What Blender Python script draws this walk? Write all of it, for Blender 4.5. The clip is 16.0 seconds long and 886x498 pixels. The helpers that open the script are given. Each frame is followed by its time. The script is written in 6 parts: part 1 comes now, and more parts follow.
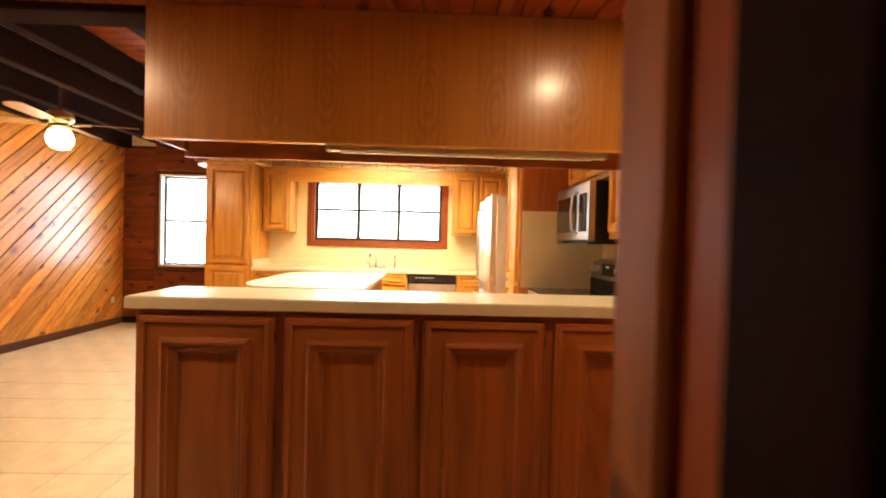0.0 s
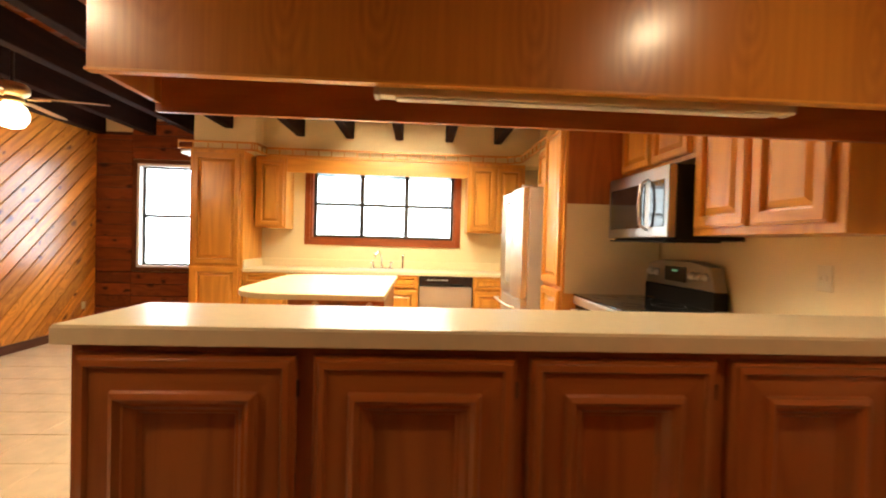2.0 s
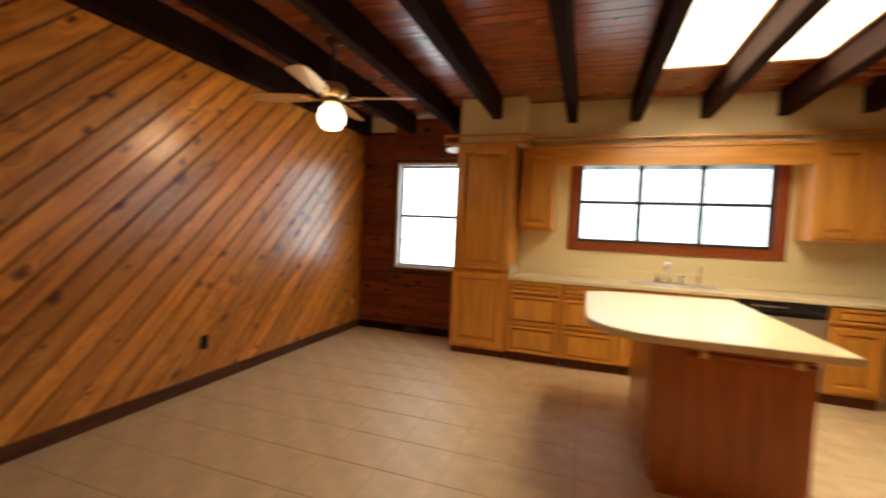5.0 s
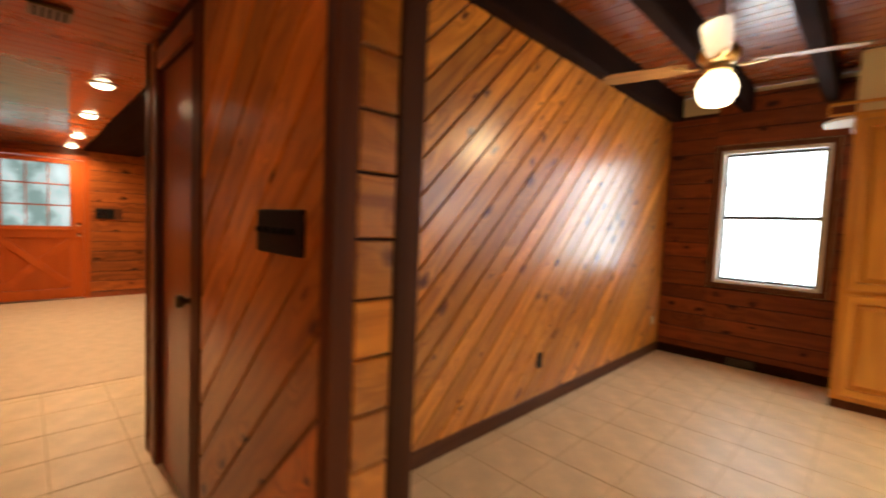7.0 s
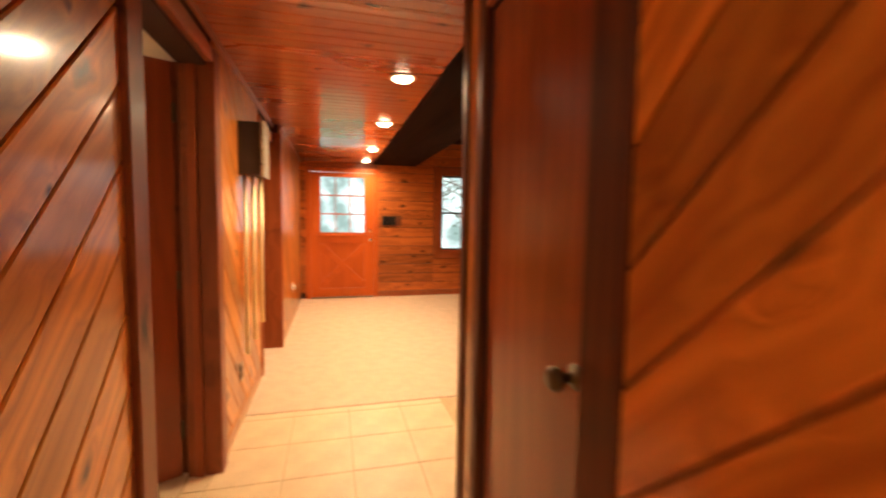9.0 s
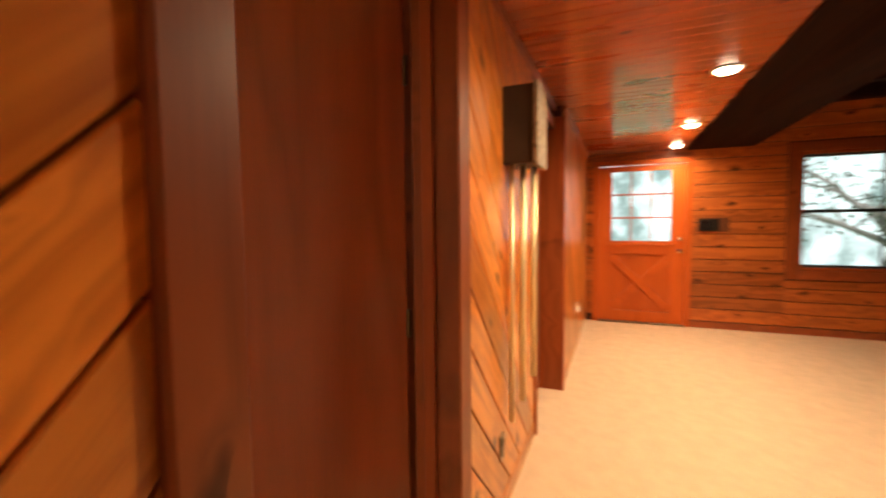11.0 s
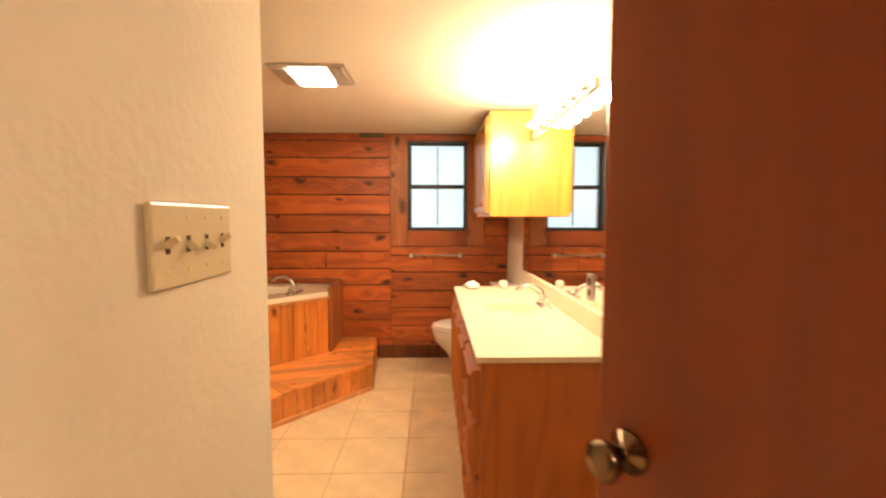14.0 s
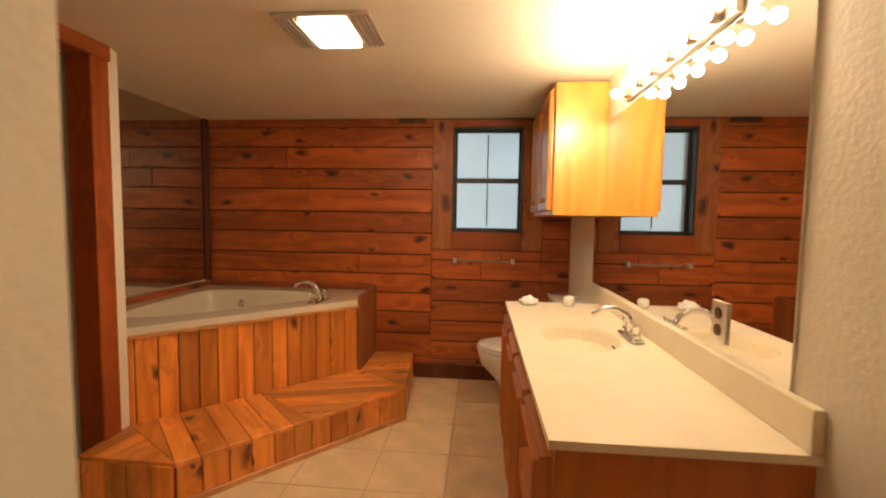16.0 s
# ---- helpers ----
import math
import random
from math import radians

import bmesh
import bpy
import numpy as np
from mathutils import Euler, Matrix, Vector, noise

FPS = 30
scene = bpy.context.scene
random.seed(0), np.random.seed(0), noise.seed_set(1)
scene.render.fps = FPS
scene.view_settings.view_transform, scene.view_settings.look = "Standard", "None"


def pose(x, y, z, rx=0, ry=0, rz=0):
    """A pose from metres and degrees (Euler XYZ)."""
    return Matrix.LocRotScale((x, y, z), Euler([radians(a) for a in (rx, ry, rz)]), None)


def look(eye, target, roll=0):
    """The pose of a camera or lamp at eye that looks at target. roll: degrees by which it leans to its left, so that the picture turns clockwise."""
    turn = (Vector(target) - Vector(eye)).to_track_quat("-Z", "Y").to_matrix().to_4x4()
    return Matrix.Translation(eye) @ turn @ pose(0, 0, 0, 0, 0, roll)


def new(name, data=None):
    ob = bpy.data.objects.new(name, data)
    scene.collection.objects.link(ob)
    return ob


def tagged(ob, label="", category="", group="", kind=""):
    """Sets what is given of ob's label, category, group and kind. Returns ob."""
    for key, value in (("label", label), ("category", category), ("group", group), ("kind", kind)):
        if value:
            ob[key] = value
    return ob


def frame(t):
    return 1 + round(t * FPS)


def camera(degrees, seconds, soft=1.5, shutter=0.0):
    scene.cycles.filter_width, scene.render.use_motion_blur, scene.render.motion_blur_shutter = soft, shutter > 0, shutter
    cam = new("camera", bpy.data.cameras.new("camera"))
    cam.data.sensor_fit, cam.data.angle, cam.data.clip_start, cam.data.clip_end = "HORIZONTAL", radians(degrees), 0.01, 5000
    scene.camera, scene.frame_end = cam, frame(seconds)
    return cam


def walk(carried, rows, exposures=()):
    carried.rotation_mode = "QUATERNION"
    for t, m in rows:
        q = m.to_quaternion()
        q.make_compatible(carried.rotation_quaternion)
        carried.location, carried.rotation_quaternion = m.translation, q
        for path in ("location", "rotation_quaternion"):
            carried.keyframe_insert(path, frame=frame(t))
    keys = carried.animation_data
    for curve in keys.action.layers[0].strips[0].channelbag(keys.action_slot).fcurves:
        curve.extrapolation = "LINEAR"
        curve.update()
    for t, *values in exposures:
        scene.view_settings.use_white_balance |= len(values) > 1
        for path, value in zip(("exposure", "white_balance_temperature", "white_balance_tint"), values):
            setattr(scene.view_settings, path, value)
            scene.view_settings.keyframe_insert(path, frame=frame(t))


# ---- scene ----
cam = camera(92.5, 16.0, soft=2.0, shutter=0.8)
PATH = [
    (0, (-0.244, 0.19, 1.308), (-0.19, 2.189, 1.275), 1.5),
    (0.5, (-0.321, 0.359, 1.295), (-0.242, 2.357, 1.26), 1.6),
    (1, (-0.368, 0.495, 1.275), (-0.265, 2.492, 1.243), 1.7),
    (1.5, (-0.439, 0.644, 1.281), (-0.324, 2.64, 1.244), 1.6),
    (2, (-0.545, 0.787, 1.29), (-0.439, 2.783, 1.254), 1.6),
    (2.5, (-0.693, 0.923, 1.3), (-0.616, 2.921, 1.26), 1.8),
    (3, (-0.839, 1.055, 1.297), (-0.802, 3.055, 1.26), 1.9),
    (3.2, (-0.897, 1.099, 1.302), (-0.882, 3.098, 1.263), 2.0),
    (5.3, (-2.05, 1.486, 1.36), (-2.861, 3.312, 1.262), 2.3),
    (5.5, (-2.159, 1.48, 1.346), (-3.085, 3.25, 1.253), 2.1),
    (6, (-2.459, 1.457, 1.341), (-3.609, 3.09, 1.237), 2.2),
    (6.5, (-2.798, 1.412, 1.31), (-4.078, 2.946, 1.213), 2.4),
    (7, (-3.115, 1.399, 1.325), (-4.534, 2.804, 1.209), 2.4),
    (7.5, (-3.392, 1.372, 1.322), (-4.973, 2.592, 1.2), 2.3),
    (8, (-3.677, 1.358, 1.323), (-5.394, 2.375, 1.183), 1.6),
    (8.5, (-3.973, 1.365, 1.325), (-5.809, 2.147, 1.182), 1.2),
    (8.7, (-4.088, 1.368, 1.322), (-5.965, 2.042, 1.178), 1.1),
    (10.8, (-5.223, 1.29, 1.315), (-7.117, 0.657, 1.197), -0.6),
    (11, (-5.341, 1.267, 1.322), (-7.186, 0.504, 1.201), -0.6),
    (11.5, (-5.573, 1.254, 1.313), (-7.226, 0.134, 1.197), -0.4),
    (12, (-5.74, 1.262, 1.33), (-7.027, -0.259, 1.172), 0.6),
    (12.5, (-5.867, 1.085, 1.3), (-6.798, -0.679, 1.153), 0.3),
    (13, (-5.941, 0.959, 1.31), (-6.506, -0.954, 1.162), 0.1),
    (13.5, (-5.986, 0.815, 1.298), (-6.241, -1.164, 1.156), -0.1),
    (14, (-5.969, 0.663, 1.29), (-6.019, -1.332, 1.148), 0.1),
    (14.5, (-5.965, 0.494, 1.273), (-5.896, -1.5, 1.133), 0.3),
    (15, (-5.967, 0.346, 1.267), (-5.846, -1.645, 1.126), 0.4),
    (15.5, (-5.961, 0.217, 1.265), (-5.813, -1.773, 1.128), 0.6),
    (16, (-5.97, 0.111, 1.271), (-5.796, -1.877, 1.134), 0.9),
]
EXPO = [(0, 0.2), (0.5, 0.1), (1.5, 0.1), (2.0, -0.08), (3.2, -0.36), (5.3, -1.33), (6.5, -0.97), (7.3, -0.42), (8.5, 0.17), (11.0, 0.0), (12.0, 0.25), (13.0, 0.5), (14.0, 0.2), (15.0, -0.15), (15.5, -0.5), (16, -0.7)]
walk(cam, [(t, look(eye, target, roll)) for t, eye, target, roll in PATH],
     exposures=EXPO)

# ---- world and light ----
world = bpy.data.worlds.new("world")
scene.world = world
world.use_nodes = True
wn = world.node_tree.nodes
sky = wn.new("ShaderNodeTexSky")
sky.sky_type = "NISHITA"
sky.sun_disc = False
sky.sun_elevation = radians(54)
sky.sun_rotation = radians(78)
sky.dust_density = 4.0
wn["Background"].inputs["Strength"].default_value = 0.13
world.node_tree.links.new(sky.outputs[0], wn["Background"].inputs["Color"])

sun_data = bpy.data.lights.new("sun", "SUN")
sun_data.energy, sun_data.angle, sun_data.color = 3.0, radians(10), (1.0, 0.96, 0.9)
sun = new("sun", sun_data)
sun.matrix_world = look((0, 0, 20), (-14.2, -3, 0))


def area_lamp(name, eye, target, w, h, watts, color, spread=math.pi):
    data = bpy.data.lights.new(name, "AREA")
    data.shape, data.size, data.size_y, data.energy, data.color = "RECTANGLE", w, h, watts, color
    data.spread = spread
    ob = new(name, data)
    ob.matrix_world = look(eye, target)
    return ob


def point_lamp(name, at, watts, color, radius=0.05):
    data = bpy.data.lights.new(name, "POINT")
    data.energy, data.color, data.shadow_soft_size = watts, color, radius
    ob = new(name, data)
    ob.location = at
    return ob


OUT, OUT_WEST = 1.7, 1.6
DAY = (0.88, 0.95, 1.0)
WARM = (1.0, 0.72, 0.42)
PANEL_W, FAN_W, CAN_W, BULB_W, BATH_W = 78, 23, 36, 8.8, 13.5
area_lamp("window_daylight", (-1.05, 6.72, 1.68), (-1.05, 0, 1.5), 2.0, 0.9, 34, DAY)
area_lamp("window_daylight", (-3.84, 6.72, 1.52), (-3.84, 0, 1.4), 0.95, 1.5, 46, DAY)

# ---- materials ----
def mat_base(name):
    m = bpy.data.materials.new(name)
    m.use_nodes = True
    nt = m.node_tree
    return m, nt, nt.nodes["Principled BSDF"]


def link(nt, a, b):
    nt.links.new(a, b)


def plain(name, color, rough=0.5, metal=0.0, var=0.06, scale=9.0, bump=0.0, bump_scale=200.0, emit=0.0, coat=0.0):
    """A surface of one colour with broad and fine variation and a little relief."""
    m, nt, b = mat_base(name)
    tc = nt.nodes.new("ShaderNodeTexCoord")
    n1 = nt.nodes.new("ShaderNodeTexNoise")
    n1.inputs["Scale"].default_value = scale
    n1.inputs["Detail"].default_value = 6
    link(nt, tc.outputs["Object"], n1.inputs["Vector"])
    ramp = nt.nodes.new("ShaderNodeValToRGB")
    ramp.color_ramp.elements[0].position, ramp.color_ramp.elements[1].position = 0.3, 0.7
    ramp.color_ramp.elements[0].color = (*[c * (1 - var) for c in color], 1)
    ramp.color_ramp.elements[1].color = (*[min(1, c * (1 + var)) for c in color], 1)
    link(nt, n1.outputs["Fac"], ramp.inputs["Fac"])
    link(nt, ramp.outputs["Color"], b.inputs["Base Color"])
    b.inputs["Roughness"].default_value = rough
    b.inputs["Metallic"].default_value = metal
    b.inputs["Coat Weight"].default_value = coat
    if bump:
        n2 = nt.nodes.new("ShaderNodeTexNoise")
        n2.inputs["Scale"].default_value = bump_scale
        n2.inputs["Detail"].default_value = 3
        link(nt, tc.outputs["Object"], n2.inputs["Vector"])
        bp = nt.nodes.new("ShaderNodeBump")
        bp.inputs["Strength"].default_value = bump
        bp.inputs["Distance"].default_value = 0.004
        link(nt, n2.outputs["Fac"], bp.inputs["Height"])
        link(nt, bp.outputs["Normal"], b.inputs["Normal"])
    if emit:
        b.inputs["Emission Color"].default_value = (*color, 1)
        b.inputs["Emission Strength"].default_value = emit
    return m


def wood(name, light, dark, axis="X", knots=0.0, rough=0.3, vary=0.3, rings=7.0, coat=0.25, grain=1.0, coat_rough=0.24, streak=0.0, spec=0.5):
    """Sawn wood: stretched grain, wavy figure, knots, a shift of tone from piece to piece. axis: the way of the grain."""
    m, nt, b = mat_base(name)
    N = nt.nodes.new
    tc = N("ShaderNodeTexCoord")
    sep = N("ShaderNodeSeparateXYZ")
    link(nt, tc.outputs["Object"], sep.inputs[0])
    info = N("ShaderNodeObjectInfo")
    com = N("ShaderNodeCombineXYZ")
    order = {"X": "XYZ", "Y": "YXZ", "Z": "ZXY"}[axis]
    for i, ch in enumerate(order):
        link(nt, sep.outputs[ch], com.inputs[i])
    off = N("ShaderNodeMath")
    off.operation = "MULTIPLY"
    off.inputs[1].default_value = 37.0
    link(nt, info.outputs["Random"], off.inputs[0])
    add = N("ShaderNodeVectorMath")
    add.operation = "ADD"
    link(nt, com.outputs[0], add.inputs[0])
    link(nt, off.outputs[0], add.inputs[1])
    # knots
    kmap = N("ShaderNodeMapping")
    kmap.inputs["Scale"].default_value = (3.4, 6.0, 1.0)
    link(nt, add.outputs[0], kmap.inputs["Vector"])
    kn = N("ShaderNodeTexNoise")
    kn.inputs["Scale"].default_value = 2.2
    kn.inputs["Detail"].default_value = 2.0
    link(nt, kmap.outputs[0], kn.inputs["Vector"])
    kw = N("ShaderNodeVectorMath")
    kw.operation = "MULTIPLY_ADD"
    kw.inputs[1].default_value = (0.45, 0.45, 0.0)
    link(nt, kn.outputs["Color"], kw.inputs[0])
    link(nt, kmap.outputs[0], kw.inputs[2])
    vor = N("ShaderNodeTexVoronoi")
    vor.voronoi_dimensions = "2D"
    vor.inputs["Scale"].default_value = 1.0
    vor.inputs["Randomness"].default_value = 1.0
    link(nt, kw.outputs[0], vor.inputs["Vector"])
    # grain bends round the knots
    kdist = N("ShaderNodeMapRange")
    kdist.inputs["From Min"].default_value, kdist.inputs["From Max"].default_value = 0.0, 0.45
    kdist.inputs["To Min"].default_value, kdist.inputs["To Max"].default_value = 0.22 if knots else 0.0, 0.0
    link(nt, vor.outputs["Distance"], kdist.inputs["Value"])
    gmap = N("ShaderNodeMapping")
    gmap.inputs["Scale"].default_value = (0.4, 3.6, 3.6)
    link(nt, add.outputs[0], gmap.inputs["Vector"])
    gadd = N("ShaderNodeVectorMath")
    gadd.operation = "ADD"
    link(nt, gmap.outputs[0], gadd.inputs[0])
    link(nt, kdist.outputs[0], gadd.inputs[1])
    fig = N("ShaderNodeTexNoise")
    fig.inputs["Scale"].default_value = 1.0
    fig.inputs["Detail"].default_value = 2.0
    link(nt, gadd.outputs[0], fig.inputs["Vector"])
    ring = N("ShaderNodeMath")
    ring.operation = "MULTIPLY"
    ring.inputs[1].default_value = rings
    link(nt, fig.outputs["Fac"], ring.inputs[0])
    frac = N("ShaderNodeMath")
    frac.operation = "PINGPONG"
    frac.inputs[1].default_value = 0.5
    link(nt, ring.outputs[0], frac.inputs[0])
    fmap = N("ShaderNodeMapping")
    fmap.inputs["Scale"].default_value = (6.0, 160.0, 160.0)
    link(nt, add.outputs[0], fmap.inputs["Vector"])
    fine = N("ShaderNodeTexNoise")
    fine.inputs["Scale"].default_value = 1.0
    fine.inputs["Detail"].default_value = 4.0
    link(nt, fmap.outputs[0], fine.inputs["Vector"])
    mixf = N("ShaderNodeMath")
    mixf.operation = "MULTIPLY_ADD"
    mixf.inputs[1].default_value = 0.34 * grain
    link(nt, fine.outputs["Fac"], mixf.inputs[0])
    link(nt, frac.outputs[0], mixf.inputs[2])
    ramp = N("ShaderNodeValToRGB")
    ramp.color_ramp.elements[0].position, ramp.color_ramp.elements[1].position = 0.08, 0.60
    ramp.color_ramp.elements[0].color = (*[d * 0.62 + l * 0.38 for d, l in zip(dark, light)], 1)
    ramp.color_ramp.elements[1].color = (*light, 1)
    link(nt, mixf.outputs[0], ramp.inputs["Fac"])
    # dark resin streaks along the grain
    smap = N("ShaderNodeMapping")
    smap.inputs["Scale"].default_value = (0.9, 24.0, 24.0)
    link(nt, add.outputs[0], smap.inputs["Vector"])
    sadd = N("ShaderNodeVectorMath")
    sadd.operation = "MULTIPLY_ADD"
    sadd.inputs[1].default_value = (0, 4.0, 4.0)
    link(nt, kdist.outputs[0], sadd.inputs[0])
    link(nt, smap.outputs[0], sadd.inputs[2])
    sn = N("ShaderNodeTexNoise")
    sn.inputs["Scale"].default_value = 1.0
    sn.inputs["Detail"].default_value = 3.0
    link(nt, sadd.outputs[0], sn.inputs["Vector"])
    sr = N("ShaderNodeMapRange")
    sr.inputs["From Min"].default_value, sr.inputs["From Max"].default_value = 0.50, 0.68
    sr.inputs["To Min"].default_value, sr.inputs["To Max"].default_value = 0.0, streak
    link(nt, sn.outputs["Fac"], sr.inputs["Value"])
    smix = N("ShaderNodeMix")
    smix.data_type = "RGBA"
    link(nt, sr.outputs[0], smix.inputs["Factor"])
    link(nt, ramp.outputs["Color"], smix.inputs["A"])
    smix.inputs["B"].default_value = (dark[0] * 0.72, dark[1] * 0.6, dark[2] * 0.6, 1)
    # tone from piece to piece
    tone = N("ShaderNodeMapRange")
    tone.inputs["To Min"].default_value, tone.inputs["To Max"].default_value = 1 - vary, 1 + vary * 0.8
    link(nt, info.outputs["Random"], tone.inputs["Value"])
    tmix = N("ShaderNodeMix")
    tmix.data_type, tmix.blend_type = "RGBA", "MULTIPLY"
    tmix.inputs["Factor"].default_value = 1.0
    link(nt, smix.outputs["Result"], tmix.inputs["A"])
    tcol = N("ShaderNodeCombineColor")
    for i in range(3):
        link(nt, tone.outputs[0], tcol.inputs[i])
    link(nt, tcol.outputs[0], tmix.inputs["B"])
    col = tmix.outputs["Result"]
    if knots:
        kr = N("ShaderNodeMapRange")
        kr.inputs["From Min"].default_value, kr.inputs["From Max"].default_value = 0.05, 0.19
        kr.inputs["To Min"].default_value, kr.inputs["To Max"].default_value = 1.0, 0.0
        pick = N("ShaderNodeSeparateColor")
        link(nt, vor.outputs["Color"], pick.inputs[0])
        ksize = N("ShaderNodeMapRange")
        ksize.inputs["To Min"].default_value, ksize.inputs["To Max"].default_value = 0.4, 1.35
        link(nt, pick.outputs[1], ksize.inputs["Value"])
        kdiv = N("ShaderNodeMath")
        kdiv.operation = "DIVIDE"
        link(nt, vor.outputs["Distance"], kdiv.inputs[0])
        link(nt, ksize.outputs[0], kdiv.inputs[1])
        link(nt, kdiv.outputs[0], kr.inputs["Value"])
        keep = N("ShaderNodeMath")
        keep.operation = "LESS_THAN"
        keep.inputs[1].default_value = knots
        link(nt, pick.outputs[0], keep.inputs[0])
        km = N("ShaderNodeMath")
        km.operation = "MULTIPLY"
        link(nt, kr.outputs[0], km.inputs[0])
        link(nt, keep.outputs[0], km.inputs[1])
        kmix = N("ShaderNodeMix")
        kmix.data_type = "RGBA"
        link(nt, km.outputs[0], kmix.inputs["Factor"])
        link(nt, col, kmix.inputs["A"])
        kmix.inputs["B"].default_value = (dark[0] * 0.30, dark[1] * 0.22, dark[2] * 0.25, 1)
        col = kmix.outputs["Result"]
    link(nt, col, b.inputs["Base Color"])
    rr = N("ShaderNodeMapRange")
    rr.inputs["To Min"].default_value, rr.inputs["To Max"].default_value = rough * 0.8, rough * 1.35
    link(nt, fig.outputs["Fac"], rr.inputs["Value"])
    link(nt, rr.outputs[0], b.inputs["Roughness"])
    b.inputs["Coat Weight"].default_value = coat
    b.inputs["Coat Roughness"].default_value = coat_rough
    b.inputs["Specular IOR Level"].default_value = spec
    bp = N("ShaderNodeBump")
    bp.inputs["Strength"].default_value = 0.12
    bp.inputs["Distance"].default_value = 0.003
    link(nt, mixf.outputs[0], bp.inputs["Height"])
    link(nt, bp.outputs["Normal"], b.inputs["Normal"])
    return m


PINE_L, PINE_D = (0.82, 0.325, 0.040), (0.44, 0.115, 0.011)
pine_board = wood("pine_board", PINE_L, PINE_D, "X", knots=0.42, rough=0.34, vary=0.30, rings=10, coat=1.0, coat_rough=0.25, streak=0.5, spec=0.5)
hall_board = wood("hall_board", (0.68, 0.235, 0.036), (0.34, 0.085, 0.012), "X", knots=0.30, rough=0.32, vary=0.34, rings=10, coat=0.6, coat_rough=0.13, streak=0.45, spec=0.3)
front_board = wood("front_board", (0.50, 0.132, 0.024), (0.20, 0.046, 0.010), "X", knots=0.4, rough=0.36, vary=0.34, coat=0.3, streak=0.4, spec=0.3)
casing_z = wood("casing_upright", (0.235, 0.058, 0.016), (0.12, 0.026, 0.008), "Z", knots=0.25, rough=0.42, vary=0.12, coat=0.15, spec=0.25)
log_board = wood("log_board", (0.235, 0.056, 0.013), (0.10, 0.019, 0.005), "X", knots=0.3, rough=0.45, vary=0.28, coat=0.1, streak=0.3, spec=0.3)
cedar_board = wood("cedar_board", (0.78, 0.275, 0.048), (0.42, 0.11, 0.018), "X", knots=0.30, rough=0.35, vary=0.36, streak=0.25)
ceiling_board = wood("ceiling_board", (0.52, 0.115, 0.026), (0.27, 0.045, 0.010), "Y", knots=0.2, rough=0.26, vary=0.15, coat=1.0, coat_rough=0.12)
ceiling_board_x = wood("ceiling_board_long", (0.30, 0.075, 0.020), (0.14, 0.030, 0.009), "X", knots=0.2, rough=0.25, vary=0.15, coat=0.4)
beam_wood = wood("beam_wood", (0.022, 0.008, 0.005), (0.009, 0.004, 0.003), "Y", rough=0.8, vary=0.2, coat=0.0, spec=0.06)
beam_wood_x = wood("beam_wood_long", (0.028, 0.010, 0.005), (0.011, 0.005, 0.003), "X", rough=0.8, vary=0.2, coat=0.0, spec=0.05)
post_wood = wood("post_wood", (0.135, 0.040, 0.014), (0.055, 0.016, 0.007), "Z", rough=0.55, vary=0.2, coat=0.0, streak=0.4, spec=0.25)
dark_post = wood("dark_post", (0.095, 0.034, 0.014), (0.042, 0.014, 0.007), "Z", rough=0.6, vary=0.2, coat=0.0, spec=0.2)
entry_lit = wood("entry_lit_wood", (0.46, 0.16, 0.042), (0.20, 0.06, 0.016), "Z", knots=0.3, rough=0.55, vary=0.1, coat=0.0, streak=0.4, spec=0.15)
base_wood = wood("base_wood", (0.12, 0.044, 0.018), (0.05, 0.017, 0.008), "Y", rough=0.55, vary=0.2, coat=0.0, spec=0.25)
trim_z = wood("trim_upright", (0.34, 0.078, 0.018), (0.18, 0.034, 0.009), "Z", knots=0.1, rough=0.42, vary=0.15, coat=0.08, spec=0.25)
trim_x = wood("trim_long", (0.34, 0.078, 0.018), (0.18, 0.034, 0.009), "X", knots=0.1, rough=0.32, vary=0.15)
trim_y = wood("trim_across", (0.34, 0.078, 0.018), (0.18, 0.034, 0.009), "Y", knots=0.1, rough=0.32, vary=0.15)
oak_v = wood("oak_upright", (0.72, 0.325, 0.047), (0.47, 0.172, 0.024), "Z", rough=0.34, vary=0.08, rings=8)
oak_h = wood("oak_long", (0.72, 0.325, 0.047), (0.47, 0.172, 0.024), "X", rough=0.34, vary=0.08, rings=8)
oak_y = wood("oak_across", (0.72, 0.325, 0.047), (0.47, 0.172, 0.024), "Y", rough=0.34, vary=0.08, rings=8)
bar_v = wood("bar_oak_upright", (0.42, 0.128, 0.026), (0.23, 0.058, 0.012), "Z", rough=0.32, vary=0.08, rings=9, grain=1.5)
bar_h = wood("bar_oak_long", (0.42, 0.128, 0.026), (0.23, 0.058, 0.012), "X", rough=0.32, vary=0.08, rings=9, grain=1.5)
ply_v = wood("plywood_figure", (0.50, 0.19, 0.036), (0.30, 0.095, 0.017), "Z", knots=0.0, rough=0.26, vary=0.06, rings=9, coat=0.4)
door_red = wood("door_veneer", (0.285, 0.061, 0.0165), (0.17, 0.031, 0.009), "Z", rough=0.3, vary=0.06, rings=6, coat=0.4, coat_rough=0.16, spec=0.3)
front_paint = wood("front_door_stain", (0.54, 0.105, 0.013), (0.38, 0.068, 0.009), "Z", rough=0.35, vary=0.05, rings=3, coat=0.12, spec=0.25)
blade_wood = wood("fan_blade_wood", (0.40, 0.22, 0.09), (0.24, 0.12, 0.045), "X", rough=0.35, vary=0.1)
